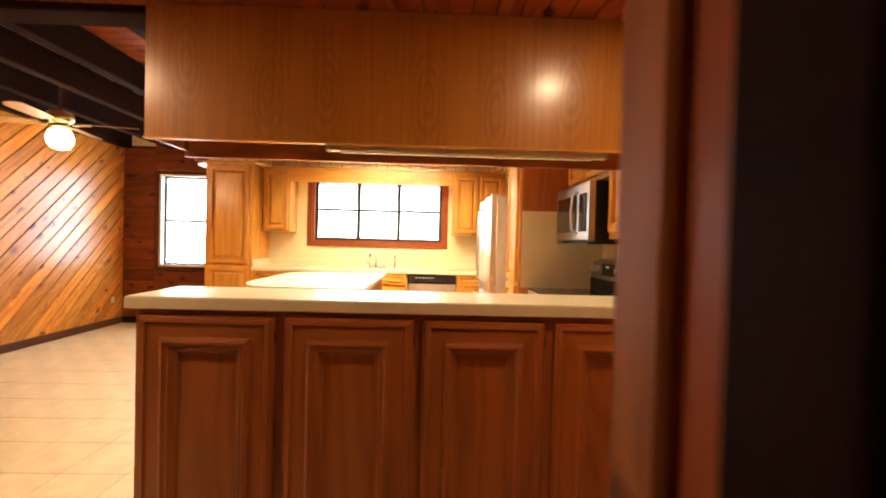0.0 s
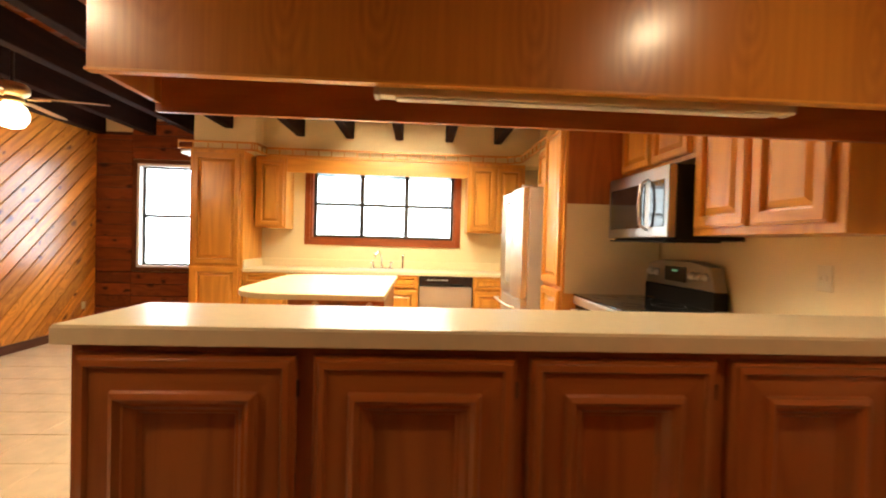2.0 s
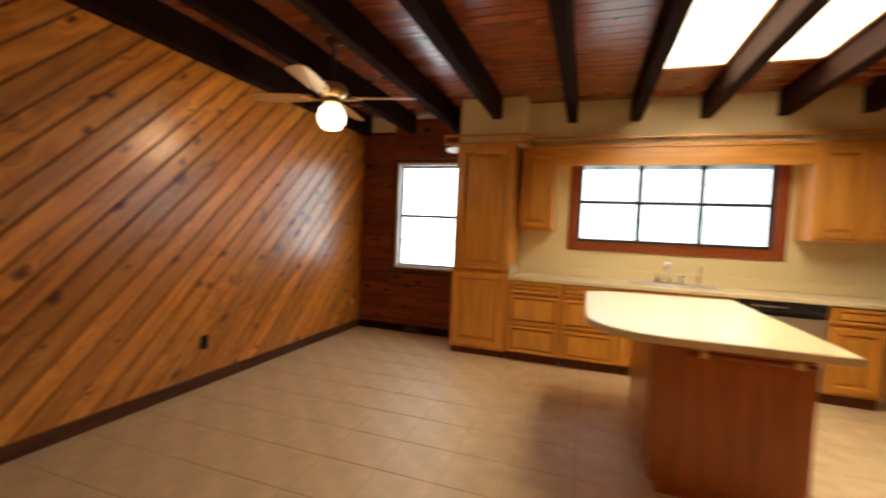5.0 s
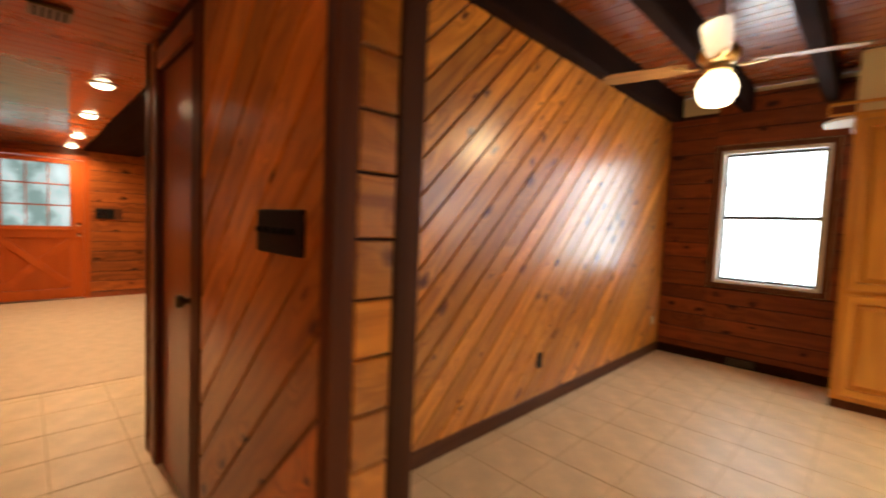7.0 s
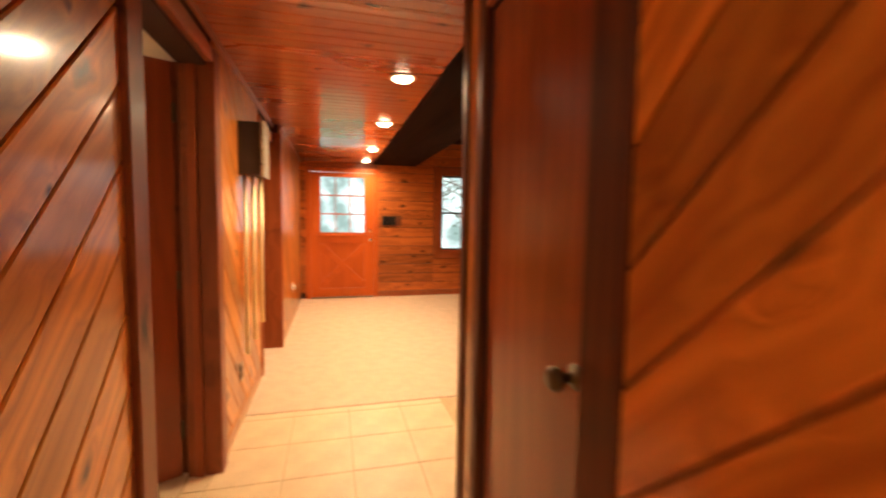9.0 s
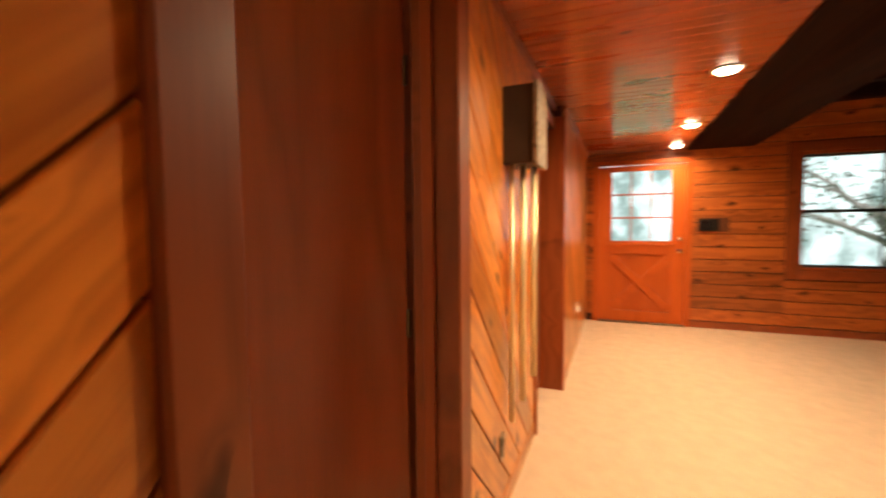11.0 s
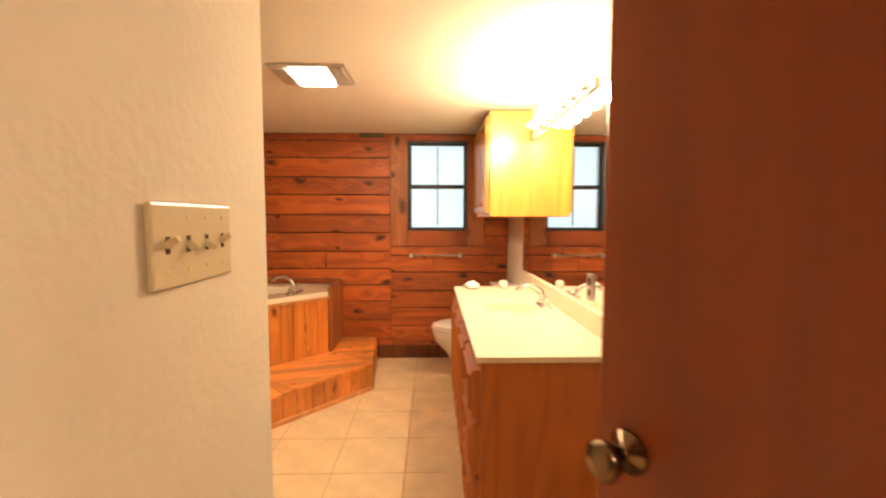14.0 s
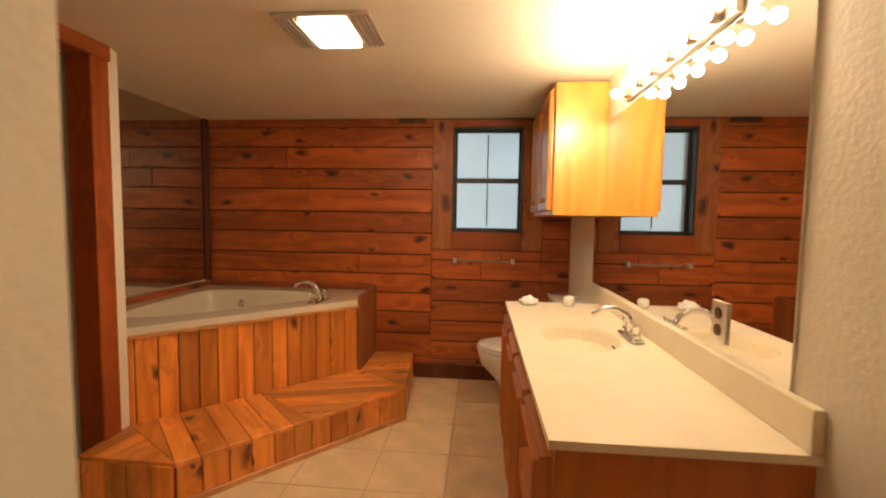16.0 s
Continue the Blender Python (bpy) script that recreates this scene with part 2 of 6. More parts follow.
log_board_bath = wood("bath_log_board", (0.46, 0.106, 0.019), (0.17, 0.030, 0.008), "X", knots=0.5, rough=0.42, vary=0.26, coat=0.1, streak=0.35)
log_z = wood("knotty_upright", (0.36, 0.12, 0.035), (0.16, 0.042, 0.012), "Z", knots=0.6, rough=0.42, vary=0.1, coat=0.1)
cedar_x = wood("cedar_strip", (0.58, 0.26, 0.085), (0.36, 0.13, 0.035), "X", rough=0.4, vary=0.1)
van_v = wood("vanity_oak_upright", (0.52, 0.165, 0.036), (0.30, 0.082, 0.017), "Z", rough=0.36, vary=0.06, rings=20, grain=1.5)
van_h = wood("vanity_oak_long", (0.52, 0.175, 0.038), (0.29, 0.082, 0.017), "X", rough=0.36, vary=0.06, rings=6)
groove = plain("groove_dark", (0.05, 0.015, 0.007), 0.8)
cream_wall = plain("cream_drywall", (0.77, 0.64, 0.375), 0.75, var=0.05, scale=2.5, bump=0.25, bump_scale=55)
white_wall = plain("textured_white_drywall", (0.80, 0.72, 0.58), 0.7, var=0.05, scale=3, bump=0.45, bump_scale=60)
bath_ceil = plain("ceiling_paint", (0.82, 0.74, 0.60), 0.8, var=0.03, scale=2, bump=0.2, bump_scale=60)
laminate = plain("cream_laminate", (0.79, 0.655, 0.40), 0.34, var=0.03, scale=30, coat=0.1)
marble = plain("cultured_marble", (0.82, 0.71, 0.52), 0.36, var=0.05, scale=5, coat=0.15)
tub_acrylic = plain("tub_acrylic", (0.74, 0.66, 0.49), 0.15, var=0.02, coat=0.5)
porcelain = plain("porcelain", (0.80, 0.75, 0.66), 0.12, var=0.02, coat=0.6)
tile_mat = plain("floor_tile", (0.70, 0.505, 0.29), 0.45, var=0.12, scale=6, bump=0.14, bump_scale=30, coat=0.0)
grout = plain("grout", (0.54, 0.375, 0.205), 0.9, var=0.15, scale=20)
carpet = plain("carpet_pile", (0.64, 0.47, 0.31), 0.95, var=0.07, scale=9, bump=0.5, bump_scale=520)
steel = plain("stainless_steel", (0.70, 0.67, 0.61), 0.38, 1.0, var=0.06, scale=3)
steel_side = plain("appliance_side_grey", (0.55, 0.51, 0.45), 0.45, 0.2, var=0.03)
chrome = plain("chrome", (0.85, 0.85, 0.85), 0.08, 1.0, var=0.02)
tube_brass = plain("pale_brass_tube", (0.86, 0.70, 0.40), 0.45, 0.55, var=0.06)
dark_steel = plain("dark_brushed_steel", (0.27, 0.24, 0.21), 0.3, 1.0, var=0.06, scale=3)
brass = plain("brass", (0.88, 0.68, 0.34), 0.34, 1.0, var=0.05)
bronze = plain("aged_bronze", (0.13, 0.085, 0.05), 0.32, 0.9, var=0.2)
black_gloss = plain("black_glass", (0.012, 0.012, 0.013), 0.08, var=0.05, coat=0.4)
black_matt = plain("black_plastic", (0.010, 0.008, 0.007), 0.55, var=0.1)
black_matt.node_tree.nodes["Principled BSDF"].inputs["Specular IOR Level"].default_value = 0.15
black_frame = plain("window_frame_dark", (0.05, 0.045, 0.04), 0.4, 0.5, var=0.1)
white_frame = plain("window_liner_white", (0.80, 0.79, 0.76), 0.5, var=0.03)
old_brass = plain("old_brass", (0.22, 0.155, 0.095), 0.25, 1.0, var=0.2)
ivory = plain("ivory_plastic", (0.72, 0.62, 0.40), 0.3, var=0.02)
white_plastic = plain("white_plastic", (0.8, 0.78, 0.74), 0.4, var=0.02)
paper = plain("white_cloth", (0.85, 0.83, 0.78), 0.9, var=0.04)
fan_glow = plain("fan_globe_glass", (1.0, 0.84, 0.56), 0.4, emit=9)
panel_glow = plain("light_panel_diffuser", (1.0, 0.92, 0.74), 0.5, emit=7)
can_glow = plain("can_lamp_glass", (1.0, 0.80, 0.50), 0.5, emit=22)
bulb_glow = plain("bulb_glass", (1.0, 0.78, 0.46), 0.4, emit=40)
heat_glow = plain("bath_lamp_lens", (1.0, 0.86, 0.62), 0.5, emit=12)
grass = plain("lawn", (0.17, 0.25, 0.10), 0.95, var=0.4, scale=1.2, bump=0.6, bump_scale=40)
leaf = plain("foliage", (0.11, 0.15, 0.09), 0.8, var=0.4, scale=6)
bark = plain("bark", (0.34, 0.32, 0.29), 0.9, var=0.3, scale=8)


def glass_mat():
    m, nt, b = mat_base("window_glass")
    b.inputs["Base Color"].default_value = (0.95, 0.98, 0.97, 1)
    b.inputs["Roughness"].default_value = 0.0
    b.inputs["Transmission Weight"].default_value = 1.0
    b.inputs["IOR"].default_value = 1.06
    return m


def frosted_mat():
    m, nt, b = mat_base("frosted_glass")
    b.inputs["Base Color"].default_value = (0.86, 0.93, 0.97, 1)
    b.inputs["Roughness"].default_value = 0.65
    b.inputs["Transmission Weight"].default_value = 0.9
    b.inputs["IOR"].default_value = 1.1
    return m


def mirror_mat(name, color, rough):
    m, nt, b = mat_base(name)
    b.inputs["Base Color"].default_value = (*color, 1)
    b.inputs["Roughness"].default_value = rough
    b.inputs["Metallic"].default_value = 1.0
    return m


def veined_mirror():
    """Antique mirror tile: silver with a crackle of gold veins."""
    m, nt, b = mat_base("veined_mirror")
    tc = nt.nodes.new("ShaderNodeTexCoord")
    v = nt.nodes.new("ShaderNodeTexVoronoi")
    v.feature = "DISTANCE_TO_EDGE"
    v.inputs["Scale"].default_value = 5.0
    n = nt.nodes.new("ShaderNodeTexNoise")
    n.inputs["Scale"].default_value = 6.0
    mixv = nt.nodes.new("ShaderNodeMix")
    mixv.data_type = "VECTOR"
    mixv.inputs["Factor"].default_value = 0.2
    link(nt, tc.outputs["Object"], n.inputs["Vector"])
    link(nt, tc.outputs["Object"], mixv.inputs["A"])
    link(nt, n.outputs["Color"], mixv.inputs["B"])
    link(nt, mixv.outputs["Result"], v.inputs["Vector"])
    r = nt.nodes.new("ShaderNodeValToRGB")
    r.color_ramp.elements[0].position, r.color_ramp.elements[1].position = 0.004, 0.02
    r.color_ramp.elements[0].color = (0.62, 0.55, 0.42, 1)
    r.color_ramp.elements[1].color = (0.56, 0.50, 0.41, 1)
    link(nt, v.outputs["Distance"], r.inputs["Fac"])
    link(nt, r.outputs["Color"], b.inputs["Base Color"])
    r2 = nt.nodes.new("ShaderNodeMapRange")
    r2.inputs["From Min"].default_value, r2.inputs["From Max"].default_value = 0.004, 0.02
    r2.inputs["To Min"].default_value, r2.inputs["To Max"].default_value = 0.16, 0.04
    link(nt, v.outputs["Distance"], r2.inputs["Value"])
    link(nt, r2.outputs[0], b.inputs["Roughness"])
    b.inputs["Metallic"].default_value = 1.0
    return m


def veneer(name, light, dark, cell=(3.3, 1.05)):
    """Plain-sliced veneer: straight grain with flame-shaped ovals repeated along the sheet."""
    m, nt, b = mat_base(name)
    N = nt.nodes.new
    tc = N("ShaderNodeTexCoord")
    sep = N("ShaderNodeSeparateXYZ")
    link(nt, tc.outputs["Object"], sep.inputs[0])
    com = N("ShaderNodeCombineXYZ")
    link(nt, sep.outputs["X"], com.inputs[0])
    link(nt, sep.outputs["Z"], com.inputs[1])
    mp = N("ShaderNodeMapping")
    mp.inputs["Scale"].default_value = (cell[0], cell[1], 1)
    mp.inputs["Location"].default_value = (0.15, 0.10, 0)
    link(nt, com.outputs[0], mp.inputs["Vector"])
    wob = N("ShaderNodeTexNoise")
    wob.inputs["Scale"].default_value = 1.6
    wob.inputs["Detail"].default_value = 3
    link(nt, mp.outputs[0], wob.inputs["Vector"])
    add = N("ShaderNodeVectorMath")
    add.operation = "MULTIPLY_ADD"
    add.inputs[1].default_value = (0.12, 0.22, 0)
    link(nt, wob.outputs["Color"], add.inputs[0])
    link(nt, mp.outputs[0], add.inputs[2])
    vor = N("ShaderNodeTexVoronoi")
    vor.voronoi_dimensions = "2D"
    vor.inputs["Scale"].default_value = 1.0
    vor.inputs["Randomness"].default_value = 0.35
    link(nt, add.outputs[0], vor.inputs["Vector"])
    rg = N("ShaderNodeMath")
    rg.operation = "MULTIPLY"
    rg.inputs[1].default_value = 15.0
    link(nt, vor.outputs["Distance"], rg.inputs[0])
    pp = N("ShaderNodeMath")
    pp.operation = "PINGPONG"
    pp.inputs[1].default_value = 0.5
    link(nt, rg.outputs[0], pp.inputs[0])
    fade = N("ShaderNodeMapRange")
    fade.inputs["From Min"].default_value, fade.inputs["From Max"].default_value = 0.10, 0.34
    fade.inputs["To Min"].default_value, fade.inputs["To Max"].default_value = 1.0, 0.0
    link(nt, vor.outputs["Distance"], fade.inputs["Value"])
    inv = N("ShaderNodeMath")
    inv.operation = "MULTIPLY_ADD"
    inv.inputs[1].default_value, inv.inputs[2].default_value = -2.0, 1.0
    link(nt, pp.outputs[0], inv.inputs[0])
    ov = N("ShaderNodeMath")
    ov.operation = "MULTIPLY"
    link(nt, inv.outputs[0], ov.inputs[0])
    link(nt, fade.outputs[0], ov.inputs[1])
    gm = N("ShaderNodeMapping")
    gm.inputs["Scale"].default_value = (60, 1.6, 1)
    link(nt, com.outputs[0], gm.inputs["Vector"])
    gr = N("ShaderNodeTexNoise")
    gr.inputs["Scale"].default_value = 1.0
    gr.inputs["Detail"].default_value = 5
    link(nt, gm.outputs[0], gr.inputs["Vector"])
    sm = N("ShaderNodeMath")
    sm.operation = "MULTIPLY_ADD"
    sm.inputs[1].default_value = 0.55
    link(nt, gr.outputs["Fac"], sm.inputs[0])
    ovs = N("ShaderNodeMath")
    ovs.operation = "MULTIPLY"
    ovs.inputs[1].default_value = 0.20
    link(nt, ov.outputs[0], ovs.inputs[0])
    link(nt, ovs.outputs[0], sm.inputs[2])
    ramp = N("ShaderNodeValToRGB")
    ramp.color_ramp.elements[0].position, ramp.color_ramp.elements[1].position = 0.15, 0.62
    ramp.color_ramp.elements[0].color = (*light, 1)
    ramp.color_ramp.elements[1].color = (*dark, 1)
    link(nt, sm.outputs[0], ramp.inputs["Fac"])
    link(nt, ramp.outputs["Color"], b.inputs["Base Color"])
    b.inputs["Roughness"].default_value = 0.3
    b.inputs["Coat Weight"].default_value = 0.35
    b.inputs["Coat Roughness"].default_value = 0.2
    return m


ply_front = veneer("figured_plywood", (0.60, 0.235, 0.034), (0.34, 0.112, 0.016))
glass, frosted = glass_mat(), frosted_mat()
mirror = mirror_mat("mirror_silver", (0.88, 0.88, 0.86), 0.01)
tub_mirror = veined_mirror()


# ---- mesh helpers ----
def part(name, bm, material, parent=None, label="", smooth=False):
    """Links a bmesh as one mesh object, under parent if there is one."""
    me = bpy.data.meshes.new(name)
    bm.normal_update()
    bm.to_mesh(me)
    bm.free()
    for mm in material if isinstance(material, (list, tuple)) else (material,):
        me.materials.append(mm)
    if smooth:
        for p in me.polygons:
            p.use_smooth = True
    ob = new(name, me)
    if parent is not None:
        ob.parent = parent
    if label:
        ob["label"] = label
    return ob


def thing(name, label, category, at=(0, 0, 0), group="", kind="", rz=0.0):
    ob = new(name)
    ob.empty_display_size = 0.1
    ob.matrix_basis = pose(*at, 0, 0, rz)
    return tagged(ob, label, category, group, kind)


def box(x0, y0, z0, x1, y1, z1, bevel=0.0, bm=None, seg=1):
    own = bmesh.new()
    bmesh.ops.create_cube(own, size=1.0)
    for v in own.verts:
        v.co = Vector(((x0 + x1) / 2 + v.co.x * (x1 - x0), (y0 + y1) / 2 + v.co.y * (y1 - y0), (z0 + z1) / 2 + v.co.z * (z1 - z0)))
    if bevel:
        bmesh.ops.bevel(own, geom=own.edges[:], offset=bevel, segments=seg, affect="EDGES", profile=0.6)
    return merge(bm, own)


def merge(bm, own):
    if bm is None:
        return own
    me = bpy.data.meshes.new("tmp")
    own.to_mesh(me)
    own.free()
    bm.from_mesh(me)
    bpy.data.meshes.remove(me)
    return bm


def lathe(profile, at=(0, 0, 0), axis="Z", seg=20, bm=None):
    """Turned form: profile of (radius, height)."""
    own = bmesh.new()
    rings = []
    for r, h in profile:
        ring = []
        for i in range(seg):
            a = 2 * math.pi * i / seg
            p = (r * math.cos(a), r * math.sin(a), h)
            if axis == "X":
                p = (p[2], p[0], p[1])
            elif axis == "Y":
                p = (p[0], p[2], p[1])
            ring.append(own.verts.new(Vector(p) + Vector(at)))
        rings.append(ring)
    for a, b in zip(rings, rings[1:]):
        for i in range(seg):
            own.faces.new((a[i], a[(i + 1) % seg], b[(i + 1) % seg], b[i]))
    own.faces.new(rings[0][::-1])
    own.faces.new(rings[-1])
    bmesh.ops.recalc_face_normals(own, faces=own.faces[:])
    return merge(bm, own)


def tube(points, radius, seg=10, bm=None):
    """A round bar along points."""
    own = bmesh.new()
    pts = [Vector(p) for p in points]
    rings = []
    for i, p in enumerate(pts):
        d = (pts[min(i + 1, len(pts) - 1)] - pts[max(i - 1, 0)]).normalized()
        side = d.orthogonal().normalized() if i == 0 else (prev - d * prev.dot(d)).normalized()
        prev = side
        up = d.cross(side)
        r = radius[i] if isinstance(radius, (list, tuple)) else radius
        rings.append([own.verts.new(p + (side * math.cos(2 * math.pi * k / seg) + up * math.sin(2 * math.pi * k / seg)) * r) for k in range(seg)])
    for a, b in zip(rings, rings[1:]):
        for k in range(seg):
            own.faces.new((a[k], a[(k + 1) % seg], b[(k + 1) % seg], b[k]))
    own.faces.new(rings[0][::-1])
    own.faces.new(rings[-1])
    bmesh.ops.recalc_face_normals(own, faces=own.faces[:])
    return merge(bm, own)


def prism(poly, z0, z1, bevel=0.0, bm=None):
    """A flat shape in x and y, given thickness along z."""
    own = bmesh.new()
    lo = [own.verts.new((x, y, z0)) for x, y in poly]
    hi = [own.verts.new((x, y, z1)) for x, y in poly]
    n = len(poly)
    top = own.faces.new(hi)
    own.faces.new(lo[::-1])
    for i in range(n):
        own.faces.new((lo[i], lo[(i + 1) % n], hi[(i + 1) % n], hi[i]))
    bmesh.ops.recalc_face_normals(own, faces=own.faces[:])
    if bevel:
        bmesh.ops.bevel(own, geom=top.edges[:], offset=bevel, segments=1, affect="EDGES")
    return merge(bm, own)


def clip(poly, a, b, c):
    """Keeps the side of a convex shape where a*x + b*y <= c."""
    out = []
    for i, p in enumerate(poly):
        q = poly[(i + 1) % len(poly)]
        dp, dq = a * p[0] + b * p[1] - c, a * q[0] + b * q[1] - c
        if dp <= 0:
            out.append(p)
        if dp * dq < 0:
            s = dp / (dp - dq)
            out.append((p[0] + s * (q[0] - p[0]), p[1] + s * (q[1] - p[1])))
    return out


def boards(parent, origin, u, n, width, height, pitch, angle, material, gap=0.006, thick=0.016, jitter=0.0, seam=0.0, shift=0.0):
    """Boards on an upright face: origin at its lower corner, u along it, n out of it; the boards rise by angle degrees along u.
    Each is an object with its own x along the grain."""
    u, n, up = Vector(u), Vector(n), Vector((0, 0, 1))
    ca, sa = math.cos(radians(angle)), math.sin(radians(angle))
    corners = [(0, 0), (width, 0), (width, height), (0, height)]
    rot = [(x * ca + y * sa, -x * sa + y * ca) for x, y in corners]
    lo, hi = min(r[1] for r in rot), max(r[1] for r in rot)
    x0, x1 = min(r[0] for r in rot), max(r[0] for r in rot)
    along, across = u * ca + up * sa, up * ca - u * sa
    m = Matrix((along.to_4d(), across.to_4d(), n.to_4d(), (0, 0, 0, 1))).transposed()
    m[3][0] = m[3][1] = m[3][2] = 0
    m.translation = origin
    rng = random.Random(int(width * 1000 + height * 77 + angle))
    y = lo + shift
    while y < hi:
        step = pitch * (1 + rng.uniform(-jitter, jitter))
        cuts = [x0 - 1, x1 + 1]
        if seam:
            cuts = [x0 - 1, x0 + rng.uniform(0.2, 0.8) * (x1 - x0), x1 + 1] if rng.random() < seam else cuts
        for c0, c1 in zip(cuts, cuts[1:]):
            poly = [(c0 + 0.001, y + gap / 2), (c1 - 0.001, y + gap / 2), (c1 - 0.001, y + step - gap / 2), (c0 + 0.001, y + step - gap / 2)]
            # the wall's four sides in the boards' own axes
            poly = clip(poly, -ca, sa, 0)
            poly = clip(poly, ca, -sa, width) if poly else poly
            poly = clip(poly, -sa, -ca, 0) if poly else poly
            poly = clip(poly, sa, ca, height) if poly else poly
            if len(poly) < 3:
                continue
            area = abs(sum(p[0] * q[1] - p[1] * q[0] for p, q in zip(poly, poly[1:] + poly[:1]))) / 2
            if area < 0.0008:
                continue
            keep = [p for i, p in enumerate(poly) if math.dist(p, poly[i - 1]) > 0.002]
            if len(keep) < 3:
                continue
            ob = part("board", prism(keep, 0.0, thick + rng.uniform(0, 0.002), 0.004), material, parent)
            ob.matrix_basis = m
        y += step


def wall(name, rects, axis, at, thick, label, material=groove, category="wall"):
    """A wall in one plane (axis x or y) from at to at + thick, of upright rectangles (from, to, low, high)."""
    bm = bmesh.new()
    for a, b, lo, hi in rects:
        if axis == "x":
            box(min(at, at + thick), a, lo, max(at, at + thick), b, hi, bm=bm)
        else:
            box(a, min(at, at + thick), lo, b, max(at, at + thick), hi, bm=bm)
    return tagged(part(name, bm, material), label, category, kind="structure")


# ---- the plan, in metres ----
FAR, DIAG, HALLN, HALLS = 6.56, -4.79, 1.89, 0.80
EAST, FRONT, BATHB, BATHW = 1.30, -11.32, -3.24, -6.665
LOW, HIGH, BATHC = 2.20, 2.80, 2.06
BLOCK0, BLOCK1 = -5.90, -3.957

# ---- floors ----
floor = tagged(part("floor", box(-7.2, -3.4, -0.12, EAST, FAR + 0.1, -0.003), grout), "beige tiled floor with narrow brown joints", "floor", kind="structure")
carpet_floor = tagged(part("carpet_floor", box(FRONT, -0.6, -0.12, -7.2, 8.0, 0.006, 0.004), carpet), "beige cut-pile carpet in the living room", "carpet", kind="structure")

# ---- shells of the walls ----
W = 0.14
wall_far = wall("wall_north", [(DIAG - W, -4.27, -0.1, HIGH), (-4.27, -3.42, -0.1, 0.84), (-4.27, -3.42, 2.20, HIGH), (-3.42, -2.03, -0.1, HIGH),
                               (-2.03, -0.08, -0.1, 1.27), (-2.03, -0.08, 2.235, HIGH), (-0.08, EAST + W, -0.1, HIGH)], "y", FAR, W, "kitchen outside wall of dark pine and cream paint", cream_wall)
wall_diag = wall("wall_dining", [(HALLN + 0.235, FAR, -0.1, HIGH)], "x", DIAG, -W, "pine wall of diagonal boards in the dining corner")
wall_block = wall("wall_hall_north", [(BLOCK0, -5.68, 0, LOW), (-5.68, -5.03, 2.03, LOW), (-5.03, BLOCK1 - 0.0, 0, LOW + 0.6)], "y", HALLN + 0.004, 0.23, "hall wall of diagonal pine boards beside a closet door")
wall_block_w = wall("wall_closet", [(HALLN + 0.234, 3.2, 0, HIGH)], "x", BLOCK0, 0.1, "end wall of the closet towards the living room", log_board)
wall_hs = wall("wall_hall_south", [(-5.71, -0.95, 0, LOW), (-6.56, -5.71, 2.03, LOW), (-7.95, -6.56, 0, LOW), (-8.70, -7.95, 2.03, LOW)], "y", HALLS - 0.016, -0.12, "hall wall of diagonal pine boards with openings")
wall_hf = wall("wall_hall_far", [(FRONT, -8.70, 0, LOW)], "y", 0.854, -0.19, "hall wall of pine boards near the front door")
wall_front = wall("wall_front", [(-0.6, 1.0, 0, HIGH), (1.0, 2.04, 2.07, HIGH), (2.04, 3.16, 0, HIGH), (3.16, 4.68, 0, 0.75), (3.16, 4.68, 2.08, HIGH), (4.68, 8.0, 0, HIGH)], "x", FRONT - 0.016, -W, "front wall of horizontal pine boards with door and window")
wall_east = wall("wall_east", [(-1.3, FAR, 0, HIGH)], "x", EAST, W, "cream painted kitchen wall", cream_wall)
wall_near = wall("wall_entry", [(0.0, EAST, 0, LOW)], "y", 0.40, 0.26, "wall end beside the entry", trim_z)
# lit edge and shaded side of the casing coloured in, brown to near black
for y0, y1, x0, mm in ((0.575, 0.683, -0.03, entry_lit), (0.50, 0.575, -0.012, trim_z), (0.385, 0.50, -0.03, beam_wood)):
    tagged(part("door_casing", box(x0, y0, 0, 0.03, y1, LOW - 0.001, 0.008), mm), "wooden casing at the entry wall's end, its lit and shaded sides coloured in", "trim", kind="structure")
wall_back = wall("wall_south", [(-0.95, EAST, 0, LOW)], "y", -1.2, -W, "dark panelled wall behind the entry", trim_z)
wall_entry_w = wall("wall_entry_west", [(-1.2, HALLS - 0.14, 0, LOW)], "x", -0.95, -0.1, "panelled wall beside the entry", trim_z)
wall_living = wall("wall_living_north", [(FRONT, BLOCK0, 0, HIGH)], "y", 8.0, W, "pine wall at the end of the living room", log_board)
wall_living_e = wall("wall_living_east", [(3.2, 8.0, 0, HIGH)], "x", BLOCK0, 0.1, "pine wall of the living room", log_board)
wall_side = wall("wall_side_room", [(FRONT, BATHW - 0.14, 0, LOW)], "y", -0.6, -0.1, "plain wall of the side room", white_wall)
# bathroom
wall_bath_sw = wall("wall_bath_entry", [(-0.21, HALLS - 0.14, 0, BATHC)], "x", -5.63, 0.10, "textured white wall with a switch plate", white_wall)
wall_bath_n = wall("wall_bath_north", [(-5.53, -4.2, 0, BATHC)], "y", -0.21, 0.1, "textured white bathroom wall", white_wall)
wall_bath_e = wall("wall_bath_closet", [(-1.70, -0.21, 2.0, BATHC), (-1.84, -1.70, 0, BATHC)], "x", -4.2, 0.1, "white wall with a closet opening", white_wall)
wall_alcove = wall("wall_alcove", [(-4.1, -3.70, 0, BATHC)], "y", -1.84, 0.1, "white wall at the end of the tub", white_wall)
